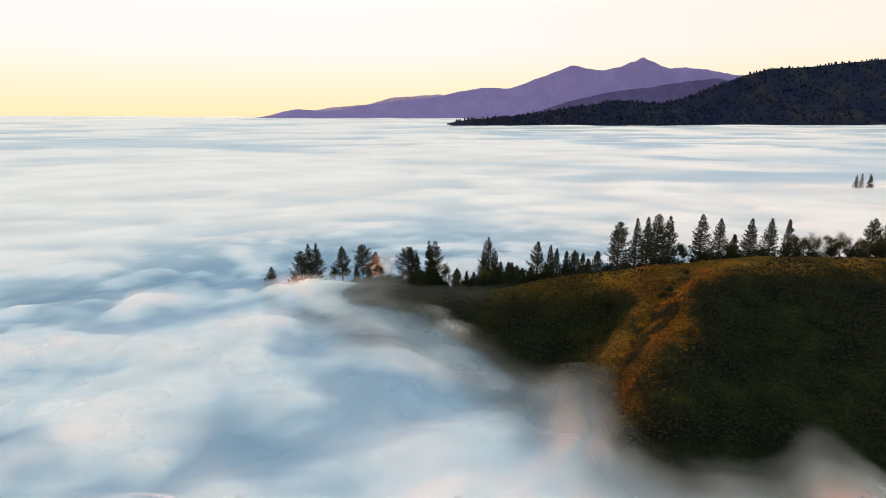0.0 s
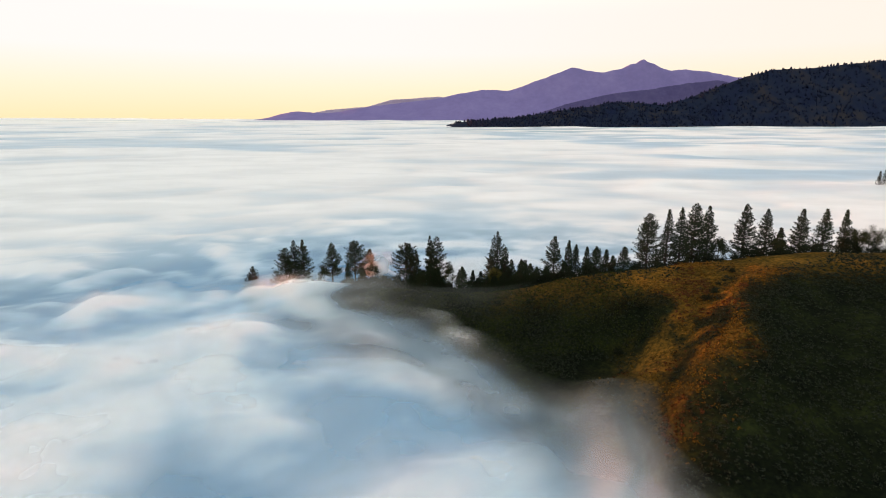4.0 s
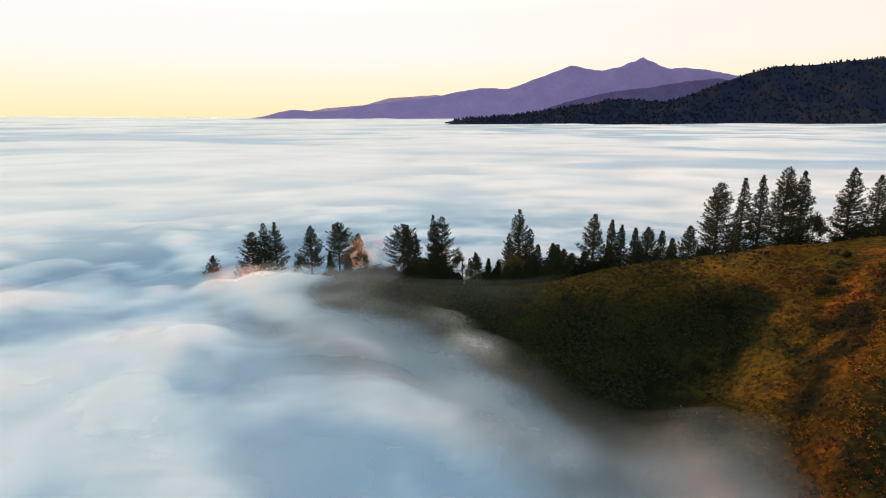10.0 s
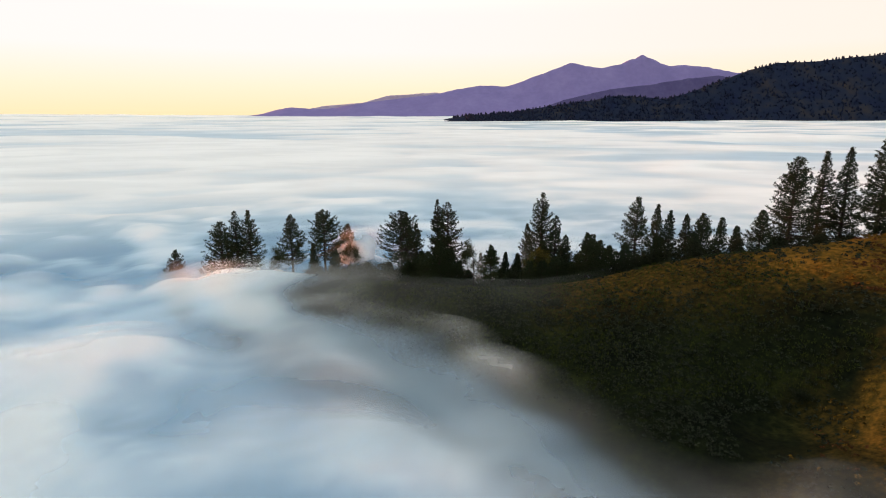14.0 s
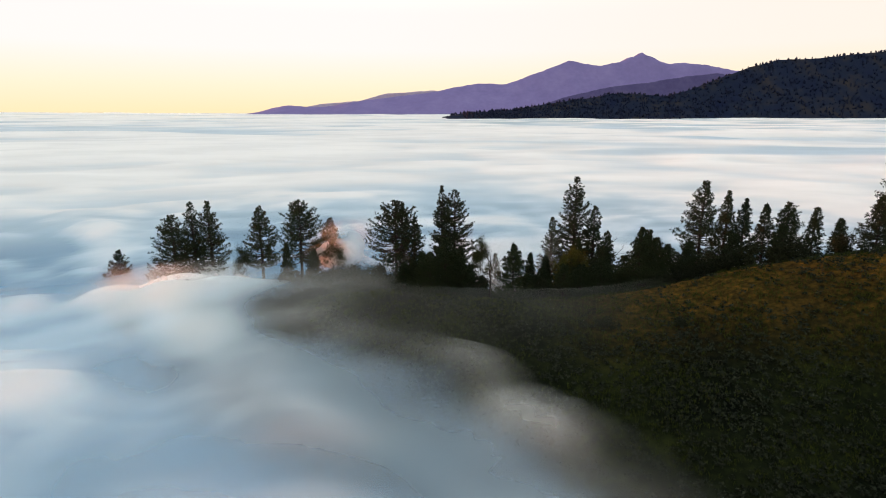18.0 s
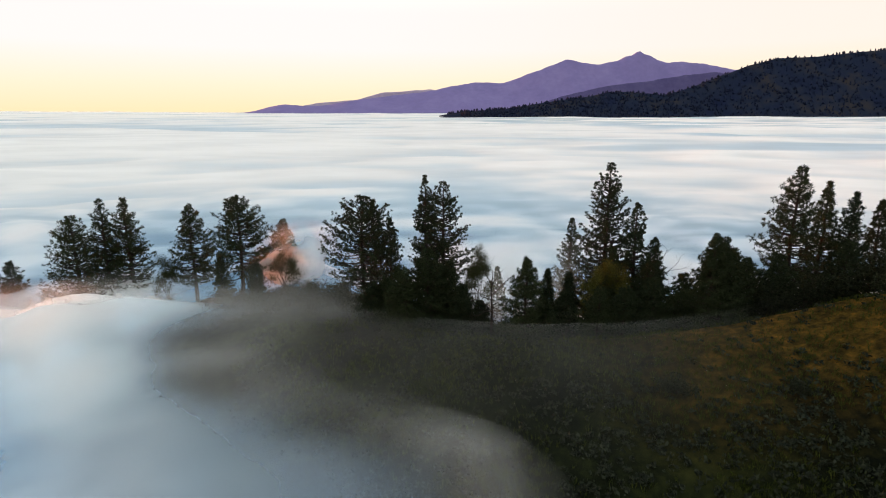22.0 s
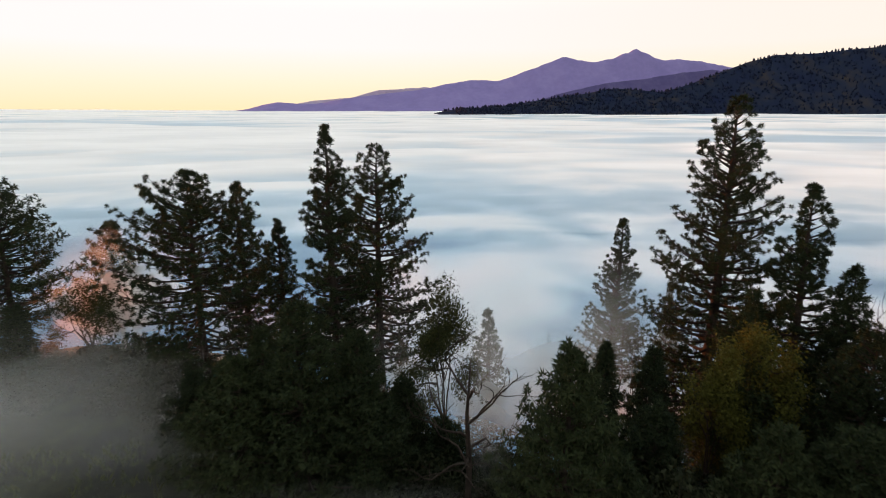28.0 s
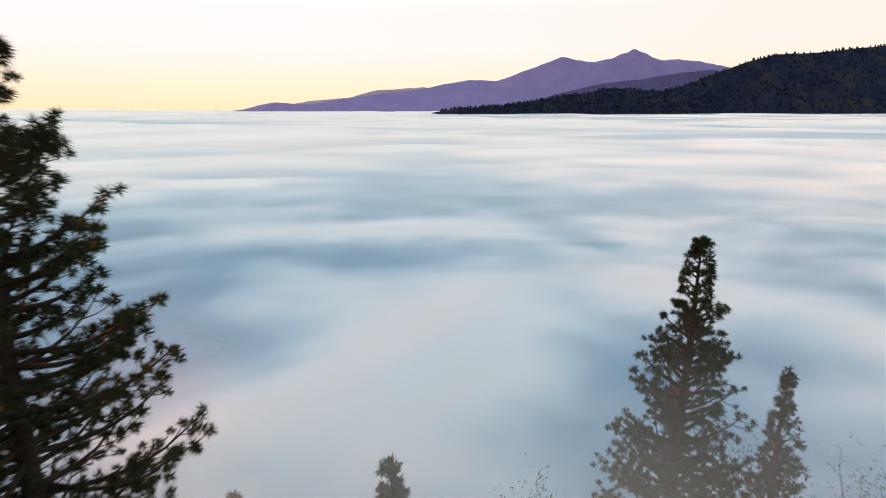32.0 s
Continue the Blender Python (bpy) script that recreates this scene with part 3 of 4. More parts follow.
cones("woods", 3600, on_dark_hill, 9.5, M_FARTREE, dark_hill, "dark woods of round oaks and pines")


# ---- pines ----
def tube(path, radii, sides):
    """A tapered tube along a path: vertices and faces."""
    path = np.asarray(path, float)
    t = np.gradient(path, axis=0)
    t /= np.linalg.norm(t, axis=1)[:, None] + 1e-9
    ref = np.where(np.abs(t[:, 2:3]) > 0.9, [[1.0, 0, 0]], [[0, 0, 1.0]])
    u = np.cross(t, ref)
    u /= np.linalg.norm(u, axis=1)[:, None] + 1e-9
    w = np.cross(t, u)
    a = np.arange(sides) * 2 * math.pi / sides
    r = np.asarray(radii)[:, None, None]
    v = path[:, None, :] + r * (np.cos(a)[None, :, None] * u[:, None, :] + np.sin(a)[None, :, None] * w[:, None, :])
    n = len(path)
    i = np.arange(n - 1)[:, None] * sides + np.arange(sides)[None, :]
    j = np.arange(n - 1)[:, None] * sides + (np.arange(sides)[None, :] + 1) % sides
    f = np.stack([i, j, j + sides, i + sides], -1).reshape(-1, 4)
    return v.reshape(-1, 3), f


def tufts(rng, centres, ways, radius, blades):
    """Brushes of needles round shoot tips: thin triangles that spread from each centre, leaning outwards along the shoot."""
    n = len(centres)
    d = rng.normal(size=(n, blades, 3))
    d /= np.linalg.norm(d, axis=2)[..., None]
    d = d + 0.35 * ways[:, None, :] + np.array([0, 0, 0.12])
    d /= np.linalg.norm(d, axis=2)[..., None]
    ln = radius * rng.uniform(0.85, 1.05, (n, blades, 1)) * rng.uniform(0.75, 1.25, (n, 1, 1))
    side = np.cross(d, rng.normal(size=(n, blades, 3)))
    side /= np.linalg.norm(side, axis=2)[..., None] + 1e-9
    c = centres[:, None, :] + d * 0.01
    wd = radius * (0.125 if blades < 30 else 0.085)
    v = np.stack([c + side * wd + d * ln * 0.12, c - side * wd + d * ln * 0.12, c + d * ln], 2).reshape(-1, 3)
    return v, np.arange(n * blades * 3).reshape(-1, 3)


def pack(pieces):
    vs, fs, base = [], [], 0
    for v, f in pieces:
        vs.append(v)
        fs.append(f + base)
        base += len(v)
    return np.concatenate(vs), np.concatenate(fs)


def limb(rng, h, az, length, lift, sag, r0, tuft_r, per_m, blades, bare, twiggy=True):
    """One limb with its twigs: bough pieces and needle pieces, about the trunk's axis."""
    out = np.array([math.cos(az), math.sin(az), 0])
    side = np.array([-out[1], out[0], 0])
    s = np.linspace(0, 1, 6)
    bend = rng.uniform(-0.12, 0.12)
    path = out[None] * (length * s)[:, None] + side[None] * (length * bend * s ** 2)[:, None]
    path[:, 2] += h + length * (lift * s - sag * np.sin(s * math.pi * 0.9) + 0.22 * s ** 3)
    wood = [tube(path, r0 * (1 - 0.85 * s), 4)]
    tips, ways = [path[-1]], [path[-1] - path[-2]]
    twigs = max(2, int(length * per_m))
    for k in range(twigs):
        q = bare + (1 - bare) * (k + rng.uniform(0, 1)) / twigs
        p = np.array([np.interp(q, s, path[:, n]) for n in range(3)])
        sg = 1 if k % 2 else -1
        tl = length * rng.uniform(0.16, 0.34) * (1.15 - 0.6 * q) + 0.12
        way = out * rng.uniform(0.4, 0.9) + side * sg * rng.uniform(0.5, 1.0) + np.array([0, 0, rng.uniform(-0.05, 0.55)])
        way /= np.linalg.norm(way)
        e = p + way * tl
        m = (p + e) / 2 + np.array([0, 0, -0.06 * tl])
        if twiggy:
            wood.append(tube([p, m, e], [r0 * 0.22, r0 * 0.17, r0 * 0.1], 3))
        tips.append(e)
        ways.append(way)
        if rng.random() < 0.55:
            tips.append(m + rng.normal(size=3) * 0.05)
            ways.append(way)
    tips, ways = np.array(tips), np.array(ways)
    ways = ways / (np.linalg.norm(ways, axis=1)[:, None] + 1e-9)
    return wood, tufts(rng, tips, ways, tuft_r, blades)


def pine(x, y, top, radius, seed, bare=0.3, form="cone", label="", group="pines on the ridge", close=False, gap=0.30,
         per_m=3.2, tuft=0.24, blades=14, needles=None, name="pine_tree", foot=None):
    """A pine from its foot on the ground to its top: a tapered trunk, whorls of limbs, brushes of needles at the shoots."""
    rng = np.random.default_rng(seed)
    z0 = ground_at(x, y) if foot is None else foot
    H = top - z0
    needles = needles or M_NEEDLE
    tree = thing(name, x, y, z0, label, "tree", group)
    s = np.linspace(0, 1, 9)
    wob = np.cumsum(rng.normal(0, 0.006 * H, (9, 2)), axis=0) * (s ** 0.8)[:, None]
    axis = np.column_stack([wob * (1 - s * 0.6)[:, None], s * (H + 0.3) - 0.3])
    r_base = 0.017 * H + 0.03
    v, f = tube(axis, r_base * (1 - s) ** 0.8 + 0.015, 9)
    put_part("trunk", mesh_of("trunk", v, f, [M_BARK]), tree, "dark scaly pine trunk")
    h, k = bare * H, 0
    all_wood, all_green = [], []
    az = rng.uniform(0, 6.28)
    lean = rng.uniform(0, 6.28)
    while h < H - 0.12:
        q = (h / H - bare) / (1 - bare)
        if form == "cone":
            prof = 1.18 * (1 - q) ** 0.95 * min(1.0, 0.6 + q * 3.2)
        elif form == "full":
            prof = 1.1 * (1 - q) ** 0.72 * min(1.0, 0.6 + q * 2.5)
        elif form == "round":
            prof = max(0.0, 1 - max(q, 0) ** 1.7) ** 0.8 * min(1.0, 0.5 + q * 2.0)
        elif form == "young":
            prof = (1 - q) ** 0.85 * min(1.0, 0.8 + q)
        else:
            prof = 1.15 * (1 - q) ** 0.8 * min(1.0, 0.45 + q * 2.0)
        n = rng.integers(3, 6)
        if q > 0.82:
            n = 3 if q < 0.93 and form != "open" else 2
        for j in range(n):
            az += 6.283 / n + rng.uniform(-0.5, 0.5)
            L = radius * prof * rng.uniform(0.55, 1.18) * (1 + 0.14 * math.cos(az - lean)) + 0.05
            if rng.random() < 0.07 and q < 0.5:
                continue
            lift = -0.12 + 0.75 * max(q, 0) ** 1.3 + rng.uniform(-0.12, 0.12)
            off = np.array([np.interp(h, axis[:, 2], axis[:, 0]), np.interp(h, axis[:, 2], axis[:, 1]), 0])
            hh = h + rng.uniform(-0.12, 0.12)
            wood, green = limb(rng, hh, az, L, lift, 0.10 * (1 - max(q, 0)), r_base * 0.30 * (1 - 0.6 * q) * min(1, L / 1.5 + .3) + 0.012, tuft,
                               per_m, blades, 0.28 if form != "young" else 0.15, close)
            wood = [(wv + off, wf) for wv, wf in wood]
            green = (green[0] + off, green[1])
            if close:
                wv, wf = pack(wood)
                b = put_part("branch", mesh_of("branch", wv, wf, [M_BARK]), tree)
                put_part("needles", mesh_of("needles", green[0], green[1], [needles], soft=False), b)
            else:
                all_wood += wood
                all_green.append(green)
        h += gap * rng.uniform(0.75, 1.3) * (1.0 - 0.35 * max(q, 0)) * (H / 12) ** 0.3
    tip = np.array([[axis[-1, 0], axis[-1, 1], H - 0.05 - 0.16 * n] for n in range(4)]) + rng.normal(0, 0.04, (4, 3))
    leader = tufts(rng, tip, np.tile([[0, 0, 1.0]], (4, 1)), tuft, blades)
    if close:
        put_part("needles", mesh_of("needles", leader[0], leader[1], [needles], soft=False), tree)
    else:
        wv, wf = pack(all_wood)
        put_part("wood", mesh_of("wood", wv, wf, [M_BARK]), tree, kind="stuff")
        gv, gf = pack(all_green + [leader])
        put_part("needles", mesh_of("needles", gv, gf, [needles], soft=False), tree, kind="stuff")
    return tree


# x, y, top, radius, bare share of trunk, form
PINES = [
    (-64.3, 201.5, -9.0, 2.6, 0.10, "round"), (-52.1, 196.9, -1.7, 3.1, 0.12, "round"), (-50.1, 200.5, 0.0, 2.0, 0.3, "open"),
    (-47.4, 201.6, -0.1, 2.6, 0.3, "open"), (-37.7, 199.4, -0.6, 2.5, 0.3, "cone"), (-29.5, 194.5, 1.2, 3.1, 0.32, "round"),
    (-25.5, 200.7, -3.0, 2.4, 0.2, "cone"), (29.6, 175.9, 6.6, 2.8, 0.15, "cone"), (34.2, 178.4, 4.8, 1.6, 0.15, "cone"),
    (36.0, 177.1, 3.8, 1.7, 0.1, "cone"), (39.3, 177.5, 3.1, 1.6, 0.1, "cone"), (41.7, 176.5, 3.4, 1.8, 0.08, "round"),
    (43.4, 173.6, 3.2, 1.4, 0.08, "young"), (44.3, 170.0, 2.5, 1.1, 0.08, "young"), (46.0, 166.0, 5.7, 1.9, 0.05, "young"),
    (53.8, 171.3, 13.8, 3.0, 0.12, "round"), (59.8, 173.3, 14.6, 2.0, 0.15, "cone"), (62.9, 171.7, 15.3, 2.2, 0.18, "cone"),
    (62.5, 163.6, 17.5, 2.6, 0.12, "round"), (66.8, 164.5, 16.7, 2.4, 0.25, "open"), (76.0, 164.5, 17.4, 2.8, 0.15, "cone"),
    (82.0, 165.0, 16.0, 2.4, 0.12, "cone"), (92.2, 167.0, 15.7, 2.4, 0.12, "cone"), (89.7, 171.5, 9.8, 1.8, 0.1, "young"),
    (97.0, 165.0, 16.0, 2.2, 0.15, "cone"), (103.0, 166.0, 15.6, 1.6, 0.2, "cone"), (130.0, 168.0, 15.4, 2.6, 0.15, "round"),
    (135.5, 169.0, 16.0, 2.2, 0.2, "cone"),
]
for n, (x, y, top, r, bare, form) in enumerate(PINES):
    word = {"cone": "pointed", "round": "broad dense", "open": "sparse", "young": "small bushy"}[form]
    where = "standing in fog" if x < -20 else "on the grassy ridge"
    pine(x, y, top, r * 1.42, 200 + n, bare * (0.35 if x > 25 else 0.9), form, f"{word} dark green pine tree {where}", per_m=3.8, blades=11, tuft=0.32, gap=0.29)

CLOSE = [
    (-12.6, 185.6, 2.4, 4.1, 0.26, "round", "broad flat-topped dark pine on the ridge"),
    (-11.7, 190.4, 1.3, 1.9, 0.25, "open", "slender dark pine beside a broad one"),
    (-10.0, 192.0, -1.3, 1.9, 0.15, "cone", "shorter slender pine in the mist"),
    (-5.3, 185.2, 4.7, 2.0, 0.22, "open", "tall sparse pine with a thin top"),
    (-3.5, 189.5, 3.6, 3.5, 0.22, "open", "tall open pine with upturned branch tips"),
    (14.3, 184.8, 6.0, 3.7, 0.10, "full", "tall full pine with needle tufts at every tip"),
    (16.4, 181.2, 2.3, 2.4, 0.10, "full", "narrow pine beside a tall one"),
    (13.8, 197.3, -2.2, 3.9, 0.12, "cone", "pale misty pine below the ridge"),
]
for n, (x, y, top, r, bare, form, label) in enumerate(CLOSE):
    pine(x, y, top, r * 1.12, 300 + n, bare, form, label, close=True, gap=0.31, per_m=4.2, blades=48, tuft=0.20)

YOUNG = [
    (-5.2, 176.0, -1.2, 2.5), (-7.3, 175.6, -3.2, 2.1), (-3.0, 176.4, -2.5, 2.0), (3.6, 171.8, -1.1, 2.0), (7.0, 178.8, -4.1, 1.3),
    (9.3, 179.4, -4.6, 1.6), (18.2, 180.3, -1.2, 2.1), (16.8, 176.8, -2.6, 2.3), (19.6, 170.6, 1.2, 2.1), (20.9, 171.4, 0.8, 2.3),
    (-2.6, 197.5, -11.8, 1.6), (13.0, 178.5, -4.6, 2.0), (10.3, 172.0, -4.0, 1.7), (12.4, 171.6, -3.9, 1.9), (15.0, 171.4, -2.9, 2.0),
    (8.4, 176.4, -5.6, 1.8), (22.5, 173.0, -0.6, 2.2), (-9.6, 181.5, -5.6, 1.8), (-26.5, 191.0, -6.4, 1.8), (-31.5, 193.0, -6.0, 1.6),
    (5.6, 172.6, -5.4, 1.3), (14.2, 180.5, -2.4, 2.2), (19.0, 174.5, -3.4, 2.2), (24.5, 174.0, -1.8, 2.0), (27.0, 173.0, -1.2, 1.9),
    (0.2, 178.6, -7.4, 1.5), (-1.6, 179.2, -5.8, 1.5), (-4.2, 181.6, -4.6, 1.8), (-8.6, 182.6, -4.8, 1.7), (-11.2, 180.8, -6.2, 1.5), (17.9, 173.0, -4.9, 1.8), (31.5, 171.0, 0.6, 1.7), (37.5, 170.5, 1.4, 1.6),
]
for n, (x, y, top, r) in enumerate(YOUNG):
    pine(x, y, top, r * (1.3 if y < 185 else 1.0), 400 + n, 0.02, "young", "young bushy dark pine with foliage to the ground", gap=0.22, per_m=4.8, blades=13, tuft=0.26,
         group="young pines among the trees")
pine(3.5, 193.3, -7.7, 2.3, 440, 0.1, "cone", "pale pine spire fading into mist", per_m=4, blades=14, tuft=0.24, group="misty pines below the ridge")
pine(18.2, 198.5, -7.6, 2.6, 441, 0.1, "cone", "pale pine fading into mist", per_m=4, blades=14, tuft=0.24, group="misty pines below the ridge")
for n, (x, y, top) in enumerate(((313, 430, 0.4), (319, 433, 1.4), (324, 431, 1.0), (329, 436, -0.8))):
    pine(x, y, top, 3.0, 450 + n, 0.2, "cone", "distant pine poking out of the fog", group="pines far out in the fog", per_m=1.6, blades=8,
         tuft=0.5, gap=0.6)


# ---- broad-leaved trees, shrubs, snags ----
def bough(rng, start, way, length, r, depth, wood, tips, spread=0.7):
    """A crooked bough that forks again and again."""
    p, pts, rad = np.array(start, float), [np.array(start, float)], [r]
    w = np.array(way, float)
    for k in range(4):
        w = w + rng.normal(0, 0.28, 3) + np.array([0, 0, 0.06])
        w /= np.linalg.norm(w)
        p = p + w * length / 4
        pts.append(p.copy())
        rad.append(r * (1 - 0.14 * (k + 1)))
    wood.append(tube(pts, rad, 5 if depth > 1 else 3))
    if depth == 0:
        tips.extend(pts[2:])
        return
    for k in range(rng.integers(2, 4)):
        bough(rng, pts[-1] if k else pts[3], w + rng.normal(0, spread, 3), length * rng.uniform(0.6, 0.8), r * 0.5, depth - 1, wood, tips, spread)


def leaves(rng, centres, size, clump, count):
    n = len(centres)
    c = centres[:, None, :] + rng.normal(0, clump, (n, count, 3))
    a = rng.normal(size=(n, count, 3))
    a /= np.linalg.norm(a, axis=2)[..., None]
    b = np.cross(a, rng.normal(size=(n, count, 3)))
    b /= np.linalg.norm(b, axis=2)[..., None]
    s = size * rng.uniform(0.6, 1.4, (n, count, 1))
    v = np.stack([c - a * s, c + b * s * 0.5, c + a * s, c - b * s * 0.5], 2).reshape(-1, 3)
    return v, np.arange(n * count * 4).reshape(-1, 4)


def oak(x, y, top, radius, seed, label, mat=None, name="oak_tree", depth=3, count=26, group="oaks on the ridge", size=0.115):
    rng = np.random.default_rng(seed)
    z0 = ground_at(x, y)
    H = top - z0
    tree = thing(name, x, y, z0, label, "tree", group)
    wood, tips = [], []
    v, f = tube([(0, 0, -0.2), (0.05, 0, H * 0.12), (0, 0.06, H * 0.25)], [0.035 * H, 0.028 * H, 0.024 * H], 8)
    put_part("trunk", mesh_of("trunk", v, f, [M_BARK]), tree)
    for k in range(5):
        az = k * 1.2566 + rng.uniform(-.4, .4)
        tilt = rng.uniform(0.5, 1.1) * radius / (H * 0.6)
        bough(rng, (0, 0.05, H * 0.22), (math.cos(az) * tilt, math.sin(az) * tilt, 0.8), H * 0.28, 0.014 * H, depth, wood, tips)
    wv, wf = pack(wood)
    k = np.array([radius / max(np.abs(wv[:, :2]).max(), 0.1), 1])
    k = min(1.0, k[0] * 1.1)
    kz = H / max(wv[:, 2].max(), 0.1)
    scale = np.array([k, k, kz])
    put_part("wood", mesh_of("wood", wv * scale, wf, [M_BARK]), tree, kind="stuff")
    if count:
        lv, lf = leaves(rng, np.array(tips) * scale, size, 0.22 * radius / 1.6, count)
        put_part("leaves", mesh_of("leaves", lv, lf, [mat or M_LEAF], soft=False), tree, kind="stuff")
    return tree


for n, (x, y, top, r) in enumerate(((104, 163, 11.0, 2.8), (109, 165, 11.6, 3.2), (114, 163, 10.8, 2.8), (118.5, 165, 11.8, 3.2),
                                    (124, 164, 10.4, 2.8), (129, 163, 10.6, 2.6), (70.5, 166, 8.0, 2.0), (86, 166, 8.6, 2.2))):
    oak(x, y, top, r, 500 + n, "rounded dark green oak along the ridge top")
oak(0.2, 182.6, -2.7, 1.9, 520, "small spreading oak with thin leaves beside tall pines", count=110, size=0.055, group="oaks among the pines")
oak(8.8, 197.1, -11.4, 2.2, 521, "bare-limbed oak standing in mist", count=14, size=0.05, group="oaks among the pines")
oak(11.6, 190.5, -6.0, 2.4, 522, "thin-leaved oak in mist below a pine", count=36, size=0.028, group="oaks among the pines")
oak(16.5, 191.5, -6.2, 2.2, 523, "thin-leaved oak in mist below a pine", count=36, size=0.028, group="oaks among the pines")
oak(11.4, 178.0, -3.9, 1.5, 526, "yellow-green leafy young oak among dark pines", mat=M_YELLOW, count=60, size=0.06, group="yellow-green oaks")
oak(13.5, 178.6, -3.2, 1.8, 527, "yellow-green leafy young oak among dark pines", mat=M_YELLOW, count=60, size=0.06, group="yellow-green oaks")
oak(-24.0, 194.0, -6.0, 2.2, 524, "rounded dark oak in ground mist", count=50, size=0.06, group="oaks among the pines")
oak(-40.5, 197.0, -7.0, 1.8, 525, "rounded dark oak in ground mist", count=50, size=0.06, group="oaks among the pines")


def snag(x, y, top, seed, label):
    rng = np.random.default_rng(seed)
    z0 = ground_at(x, y)
    H = top - z0
    tree = thing("dead_tree", x, y, z0, label, "dead tree", "dead snags among the trees")
    v, f = tube([(0, 0, -0.2), (0.1, 0, H * 0.4), (0.0, 0.1, H * 0.7), (0.12, 0.1, H)], [0.14, 0.11, 0.07, 0.02], 7)
    put_part("trunk", mesh_of("trunk", v, f, [M_BARK]), tree)
    for k in range(9):
        wood, tips = [], []
        az = rng.uniform(0, 6.28)
        bough(rng, (0.05, 0.05, H * rng.uniform(0.35, 0.85)), (math.cos(az), math.sin(az) * 0.6, 0.5), H * 0.22, 0.06, 2, wood, tips, 0.6)
        wv, wf = pack(wood)
        put_part("branch", mesh_of("branch", wv, wf, [M_BARK]), tree)


snag(0.9, 175.4, -3.2, 530, "bare dead snag with crooked limbs")
snag(17.6, 178.4, -3.2, 531, "thin pale dead snag behind dark pines")


def shrub(x, y, w, h, seed, label, mat, name="shrub", group="shrubs under the trees", count=24, leaf=1.25):
    """A rounded bush: stems and an uneven dome of leaves."""
    rng = np.random.default_rng(seed)
    z0 = ground_at(x, y)
    bush = thing(name, x, y, z0, label, "shrub", group)
    wood, c = [], []
    for k in range(9):
        az, tilt = rng.uniform(0, 6.28), rng.uniform(0.1, 1.0)
        e = np.array([math.cos(az) * tilt * w * 0.8, math.sin(az) * tilt * w * 0.8, h * (1 - 0.5 * tilt ** 2) * rng.uniform(0.6, 0.95)])
        wood.append(tube([(0, 0, -0.1), e * 0.5 + (0, 0, 0.1 * h), e], [0.04, 0.03, 0.012], 3))
        for q in (0.55, 0.75, 0.9, 1.0):
            c.append(e * q)
            c.append(e * q + rng.normal(0, 0.18 * w, 3) * (1, 1, 0.5))
    wv, wf = pack(wood)
    put_part("wood", mesh_of("wood", wv, wf, [M_BARK]), bush, kind="stuff")
    c = np.array(c)
    c[:, 2] = np.maximum(c[:, 2], 0.12)
    lv, lf = leaves(rng, c, (0.05 + 0.008 * h) * leaf, 0.16 * w, count)
    put_part("leaves", mesh_of("leaves", lv, lf, [mat], soft=False), bush, kind="stuff")


rs = np.random.default_rng(77)
for n in range(64):
    x = -34 + 64 * n / 63 + rs.uniform(-1, 1)
    y = np.interp(x, CREST_X, CREST_Y) + (rs.uniform(3.0, 11) if x > 4 else rs.uniform(5, 14))
    shrub(x, y, rs.uniform(1.4, 2.4), rs.uniform(2.2, 3.8) * (1 if x > 4 else 0.85), 900 + n, "dark evergreen shrub at the foot of the pines", M_SCRUB)
for n in range(18):
    shrub(-46 + 2.1 * n + rs.uniform(-1, 1), rs.uniform(185, 194), rs.uniform(1.8, 2.8), rs.uniform(2.0, 3.6), 960 + n,
          "dark evergreen shrub in ground mist under pines", M_SCRUB, count=20, leaf=1.4)
for n in range(40):
    x = 27 + 2.7 * n + rs.uniform(-1, 1)
    shrub(x, np.interp(x, CREST_X, CREST_Y) + rs.uniform(2.5, 7), rs.uniform(1.8, 2.8), rs.uniform(2.4, 4.4) + 1.6 * (x > 95), 1000 + n,
          "dark evergreen shrub along the ridge top", M_SCRUB, count=18, leaf=1.7)
for n, (x, y, w, h) in enumerate(((12.6, 160.2, 1.3, 1.4), (56.5, 140.6, 1.4, 1.3), (58.8, 142.5, 1.0, 1.0), (37.2, 138.4, 1.5, 1.6),
                                  (20.0, 158.0, 0.9, 0.9), (44.0, 146.0, 1.0, 0.9), (66.5, 150.0, 1.1, 0.9))):
    shrub(x, y, w, h, 660 + n, "low dark bush on the grassy slope", M_SCRUB, group="bushes on the slope")


# ---- scrub and grass on the slope ----
def scatter(n, x0, x1, y0, y1, keep):
    r = np.random.default_rng(int(n + x0))
    x, y = r.uniform(x0, x1, n), r.uniform(y0, y1, n)
    ok = keep(x, y, r)
    return x[ok], y[ok], terrain(x[ok], y[ok]), r


def slope_keep(x, y, r):
    d = np.interp(x, CREST_X, CREST_Y) - y
    dense = 0.35 + 0.9 * fbm(x / 14, y / 14, 3, 81) + 0.3 * smooth(4, 18, d)
    return (r.uniform(0, 1, len(x)) < dense) & (d > -14) & (terrain(x, y) > -13.6)


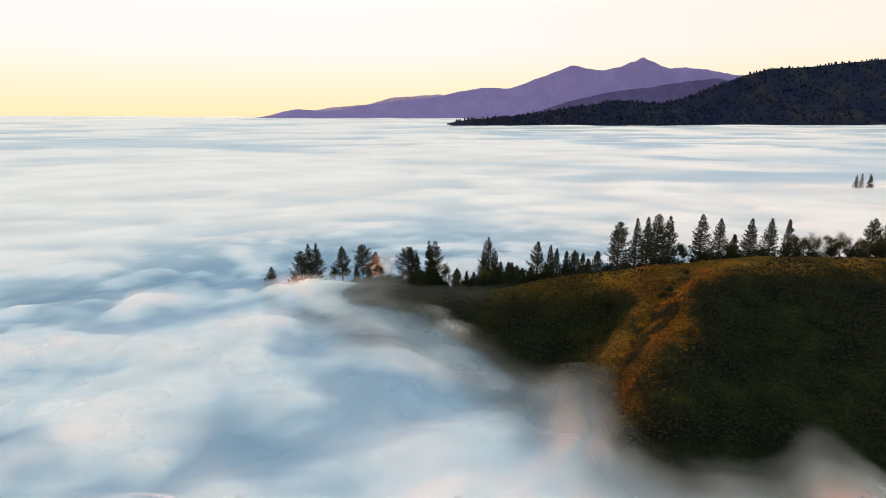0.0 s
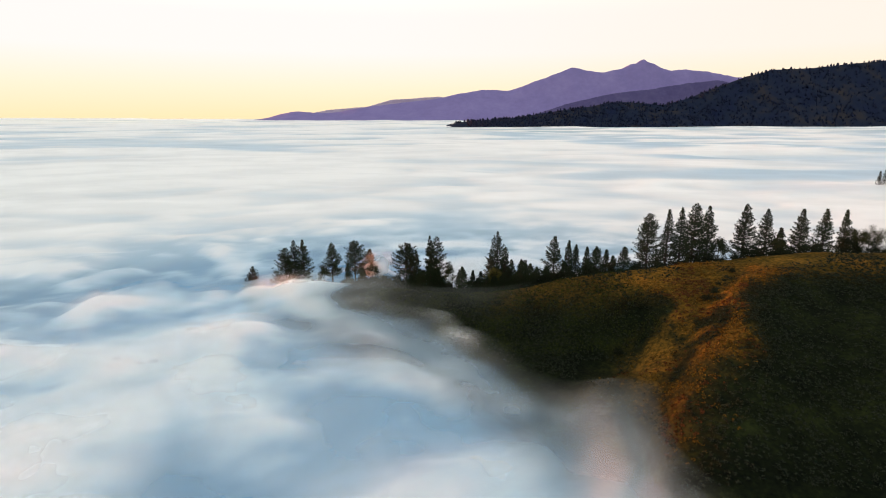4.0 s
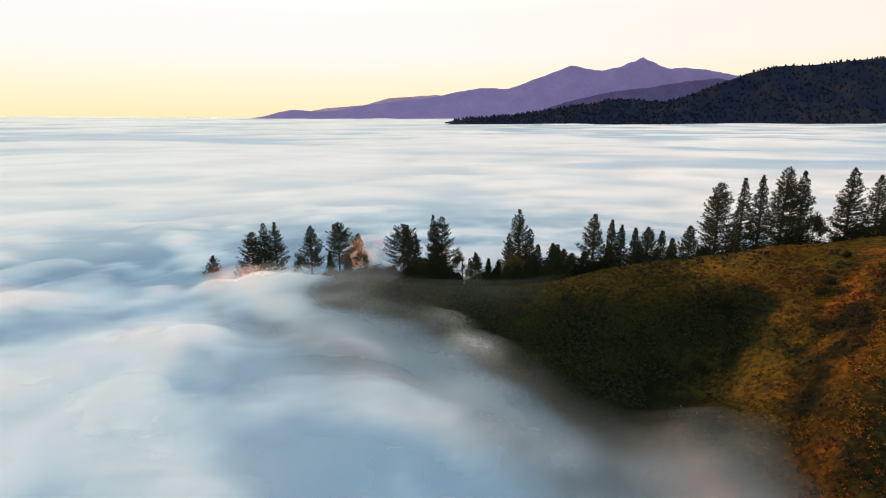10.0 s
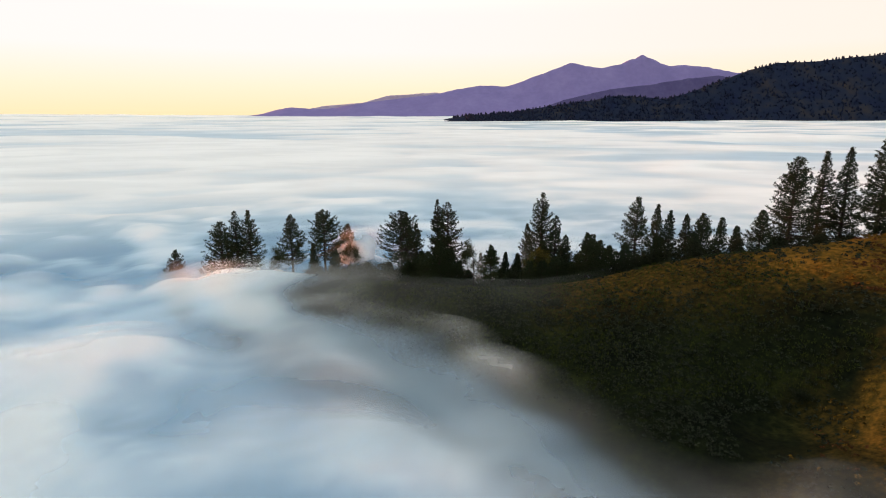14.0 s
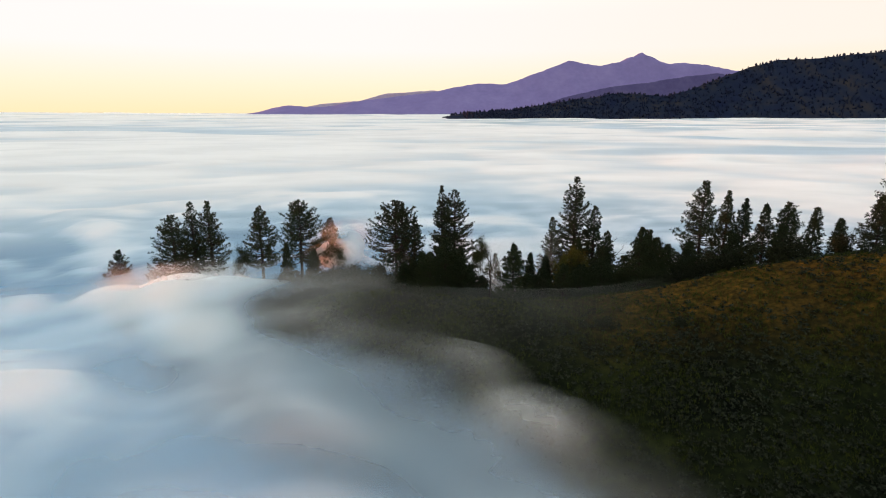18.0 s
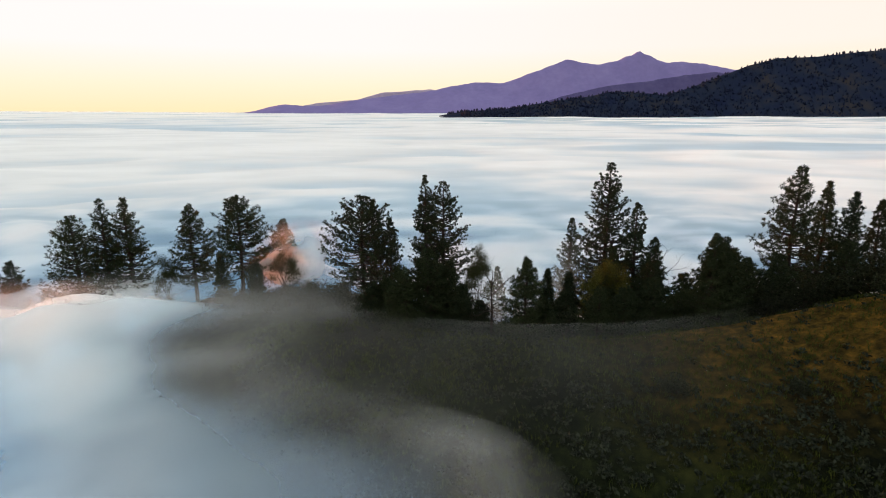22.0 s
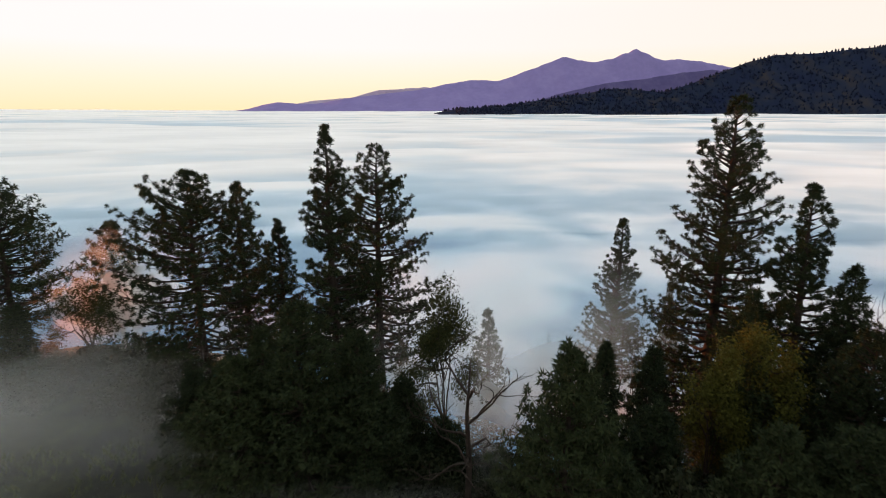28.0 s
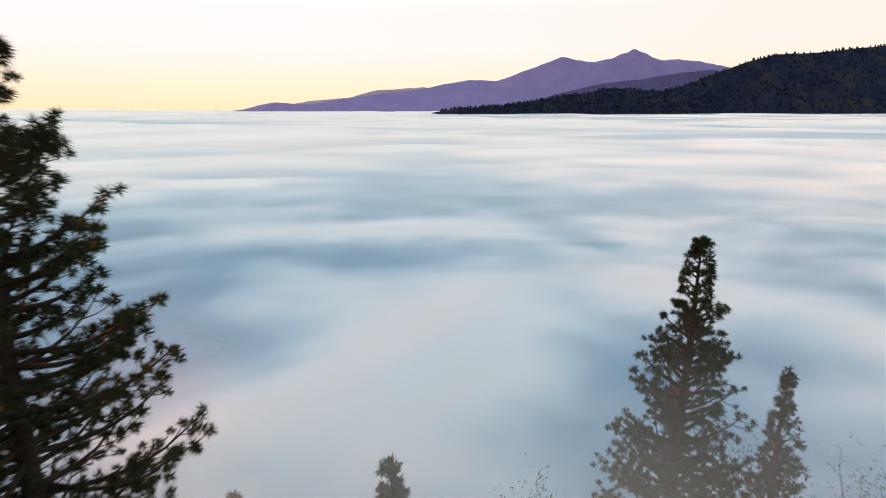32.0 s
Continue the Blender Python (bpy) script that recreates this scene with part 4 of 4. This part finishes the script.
def gold_at(x, y):
    """How strong the golden band, grass and painted sunlight together, is, 0 to 1."""
    ac = x - (SPUR_X - (152 - y) * SPUR_RUN)
    g = smooth(-26, -12, ac + 9 * fbm(x / 11, y / 11, 3, 31)) * (1 - smooth(0, 14, ac + 8 * fbm(x / 9, y / 9, 3, 33)))
    return np.clip(g * smooth(-0.45, 0.15, fbm(x / 6, y / 6, 3, 37)) * smooth(-16, -7, terrain(x, y)), 0, 1)


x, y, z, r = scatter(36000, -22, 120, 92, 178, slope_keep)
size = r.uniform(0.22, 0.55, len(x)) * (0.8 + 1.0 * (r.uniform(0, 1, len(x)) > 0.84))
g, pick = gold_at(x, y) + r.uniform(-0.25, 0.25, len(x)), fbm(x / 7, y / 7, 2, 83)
# golden and rust bushes keep to the band that carries painted sunlight
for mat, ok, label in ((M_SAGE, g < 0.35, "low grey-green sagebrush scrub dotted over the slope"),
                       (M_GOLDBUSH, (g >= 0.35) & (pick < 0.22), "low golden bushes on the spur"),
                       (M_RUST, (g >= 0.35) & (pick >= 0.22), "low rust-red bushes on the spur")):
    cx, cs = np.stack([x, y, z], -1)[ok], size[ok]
    d = r.normal(size=(len(cs), 16, 3))
    d /= np.linalg.norm(d, axis=2)[..., None]
    d[..., 2] = np.abs(d[..., 2]) * 0.85
    cc = cx[:, None, :] + d * cs[:, None, None] * r.uniform(0.55, 1.0, (len(cs), 16, 1))
    lv, lf = leaves(r, cc.reshape(-1, 3), 0.15, 0.05, 1)
    tagged(new("scrub", mesh_of("scrub", lv, lf, [mat], soft=False)), label, "scrub", kind="stuff")


# grass: tufts of bent blades on the near slope and along the crest
def grass_keep(x, y, r):
    d = np.interp(x, CREST_X, CREST_Y) - y
    return (r.uniform(0, 1, len(x)) < 0.5 + 0.8 * fbm(x / 5, y / 5, 2, 87)) & (d > -10) & (d < 34) & (terrain(x, y) > -12.5)


x, y, z, r = scatter(22000, -24, 46, 138, 182, grass_keep)
k = 6
a, ln = r.uniform(0, 6.28, (len(x), k)), r.uniform(0.18, 0.5, (len(x), k))
bx, by = x[:, None] + r.normal(0, 0.09, (len(x), k)), y[:, None] + r.normal(0, 0.09, (len(x), k))
bz = np.repeat(z[:, None] - 0.03, k, 1)
out = r.uniform(0.15, 0.6, (len(x), k)) * ln
side = np.stack([-np.sin(a), np.cos(a), a * 0], -1) * 0.016
root = np.stack([bx, by, bz], -1)
mid_p = root + np.stack([np.cos(a) * out * 0.4, np.sin(a) * out * 0.4, ln * 0.6], -1)
tip = root + np.stack([np.cos(a) * out, np.sin(a) * out, ln * 0.95], -1)
v = np.stack([root - side, root + side, mid_p + side * 0.7, tip, mid_p - side * 0.7], 2).reshape(-1, 3)
f = np.arange(len(v)).reshape(-1, 5)
tagged(new("grass", mesh_of("grass", v, f, [M_GRASS], soft=False)), "long green grass on the hillside", "grass", kind="stuff")
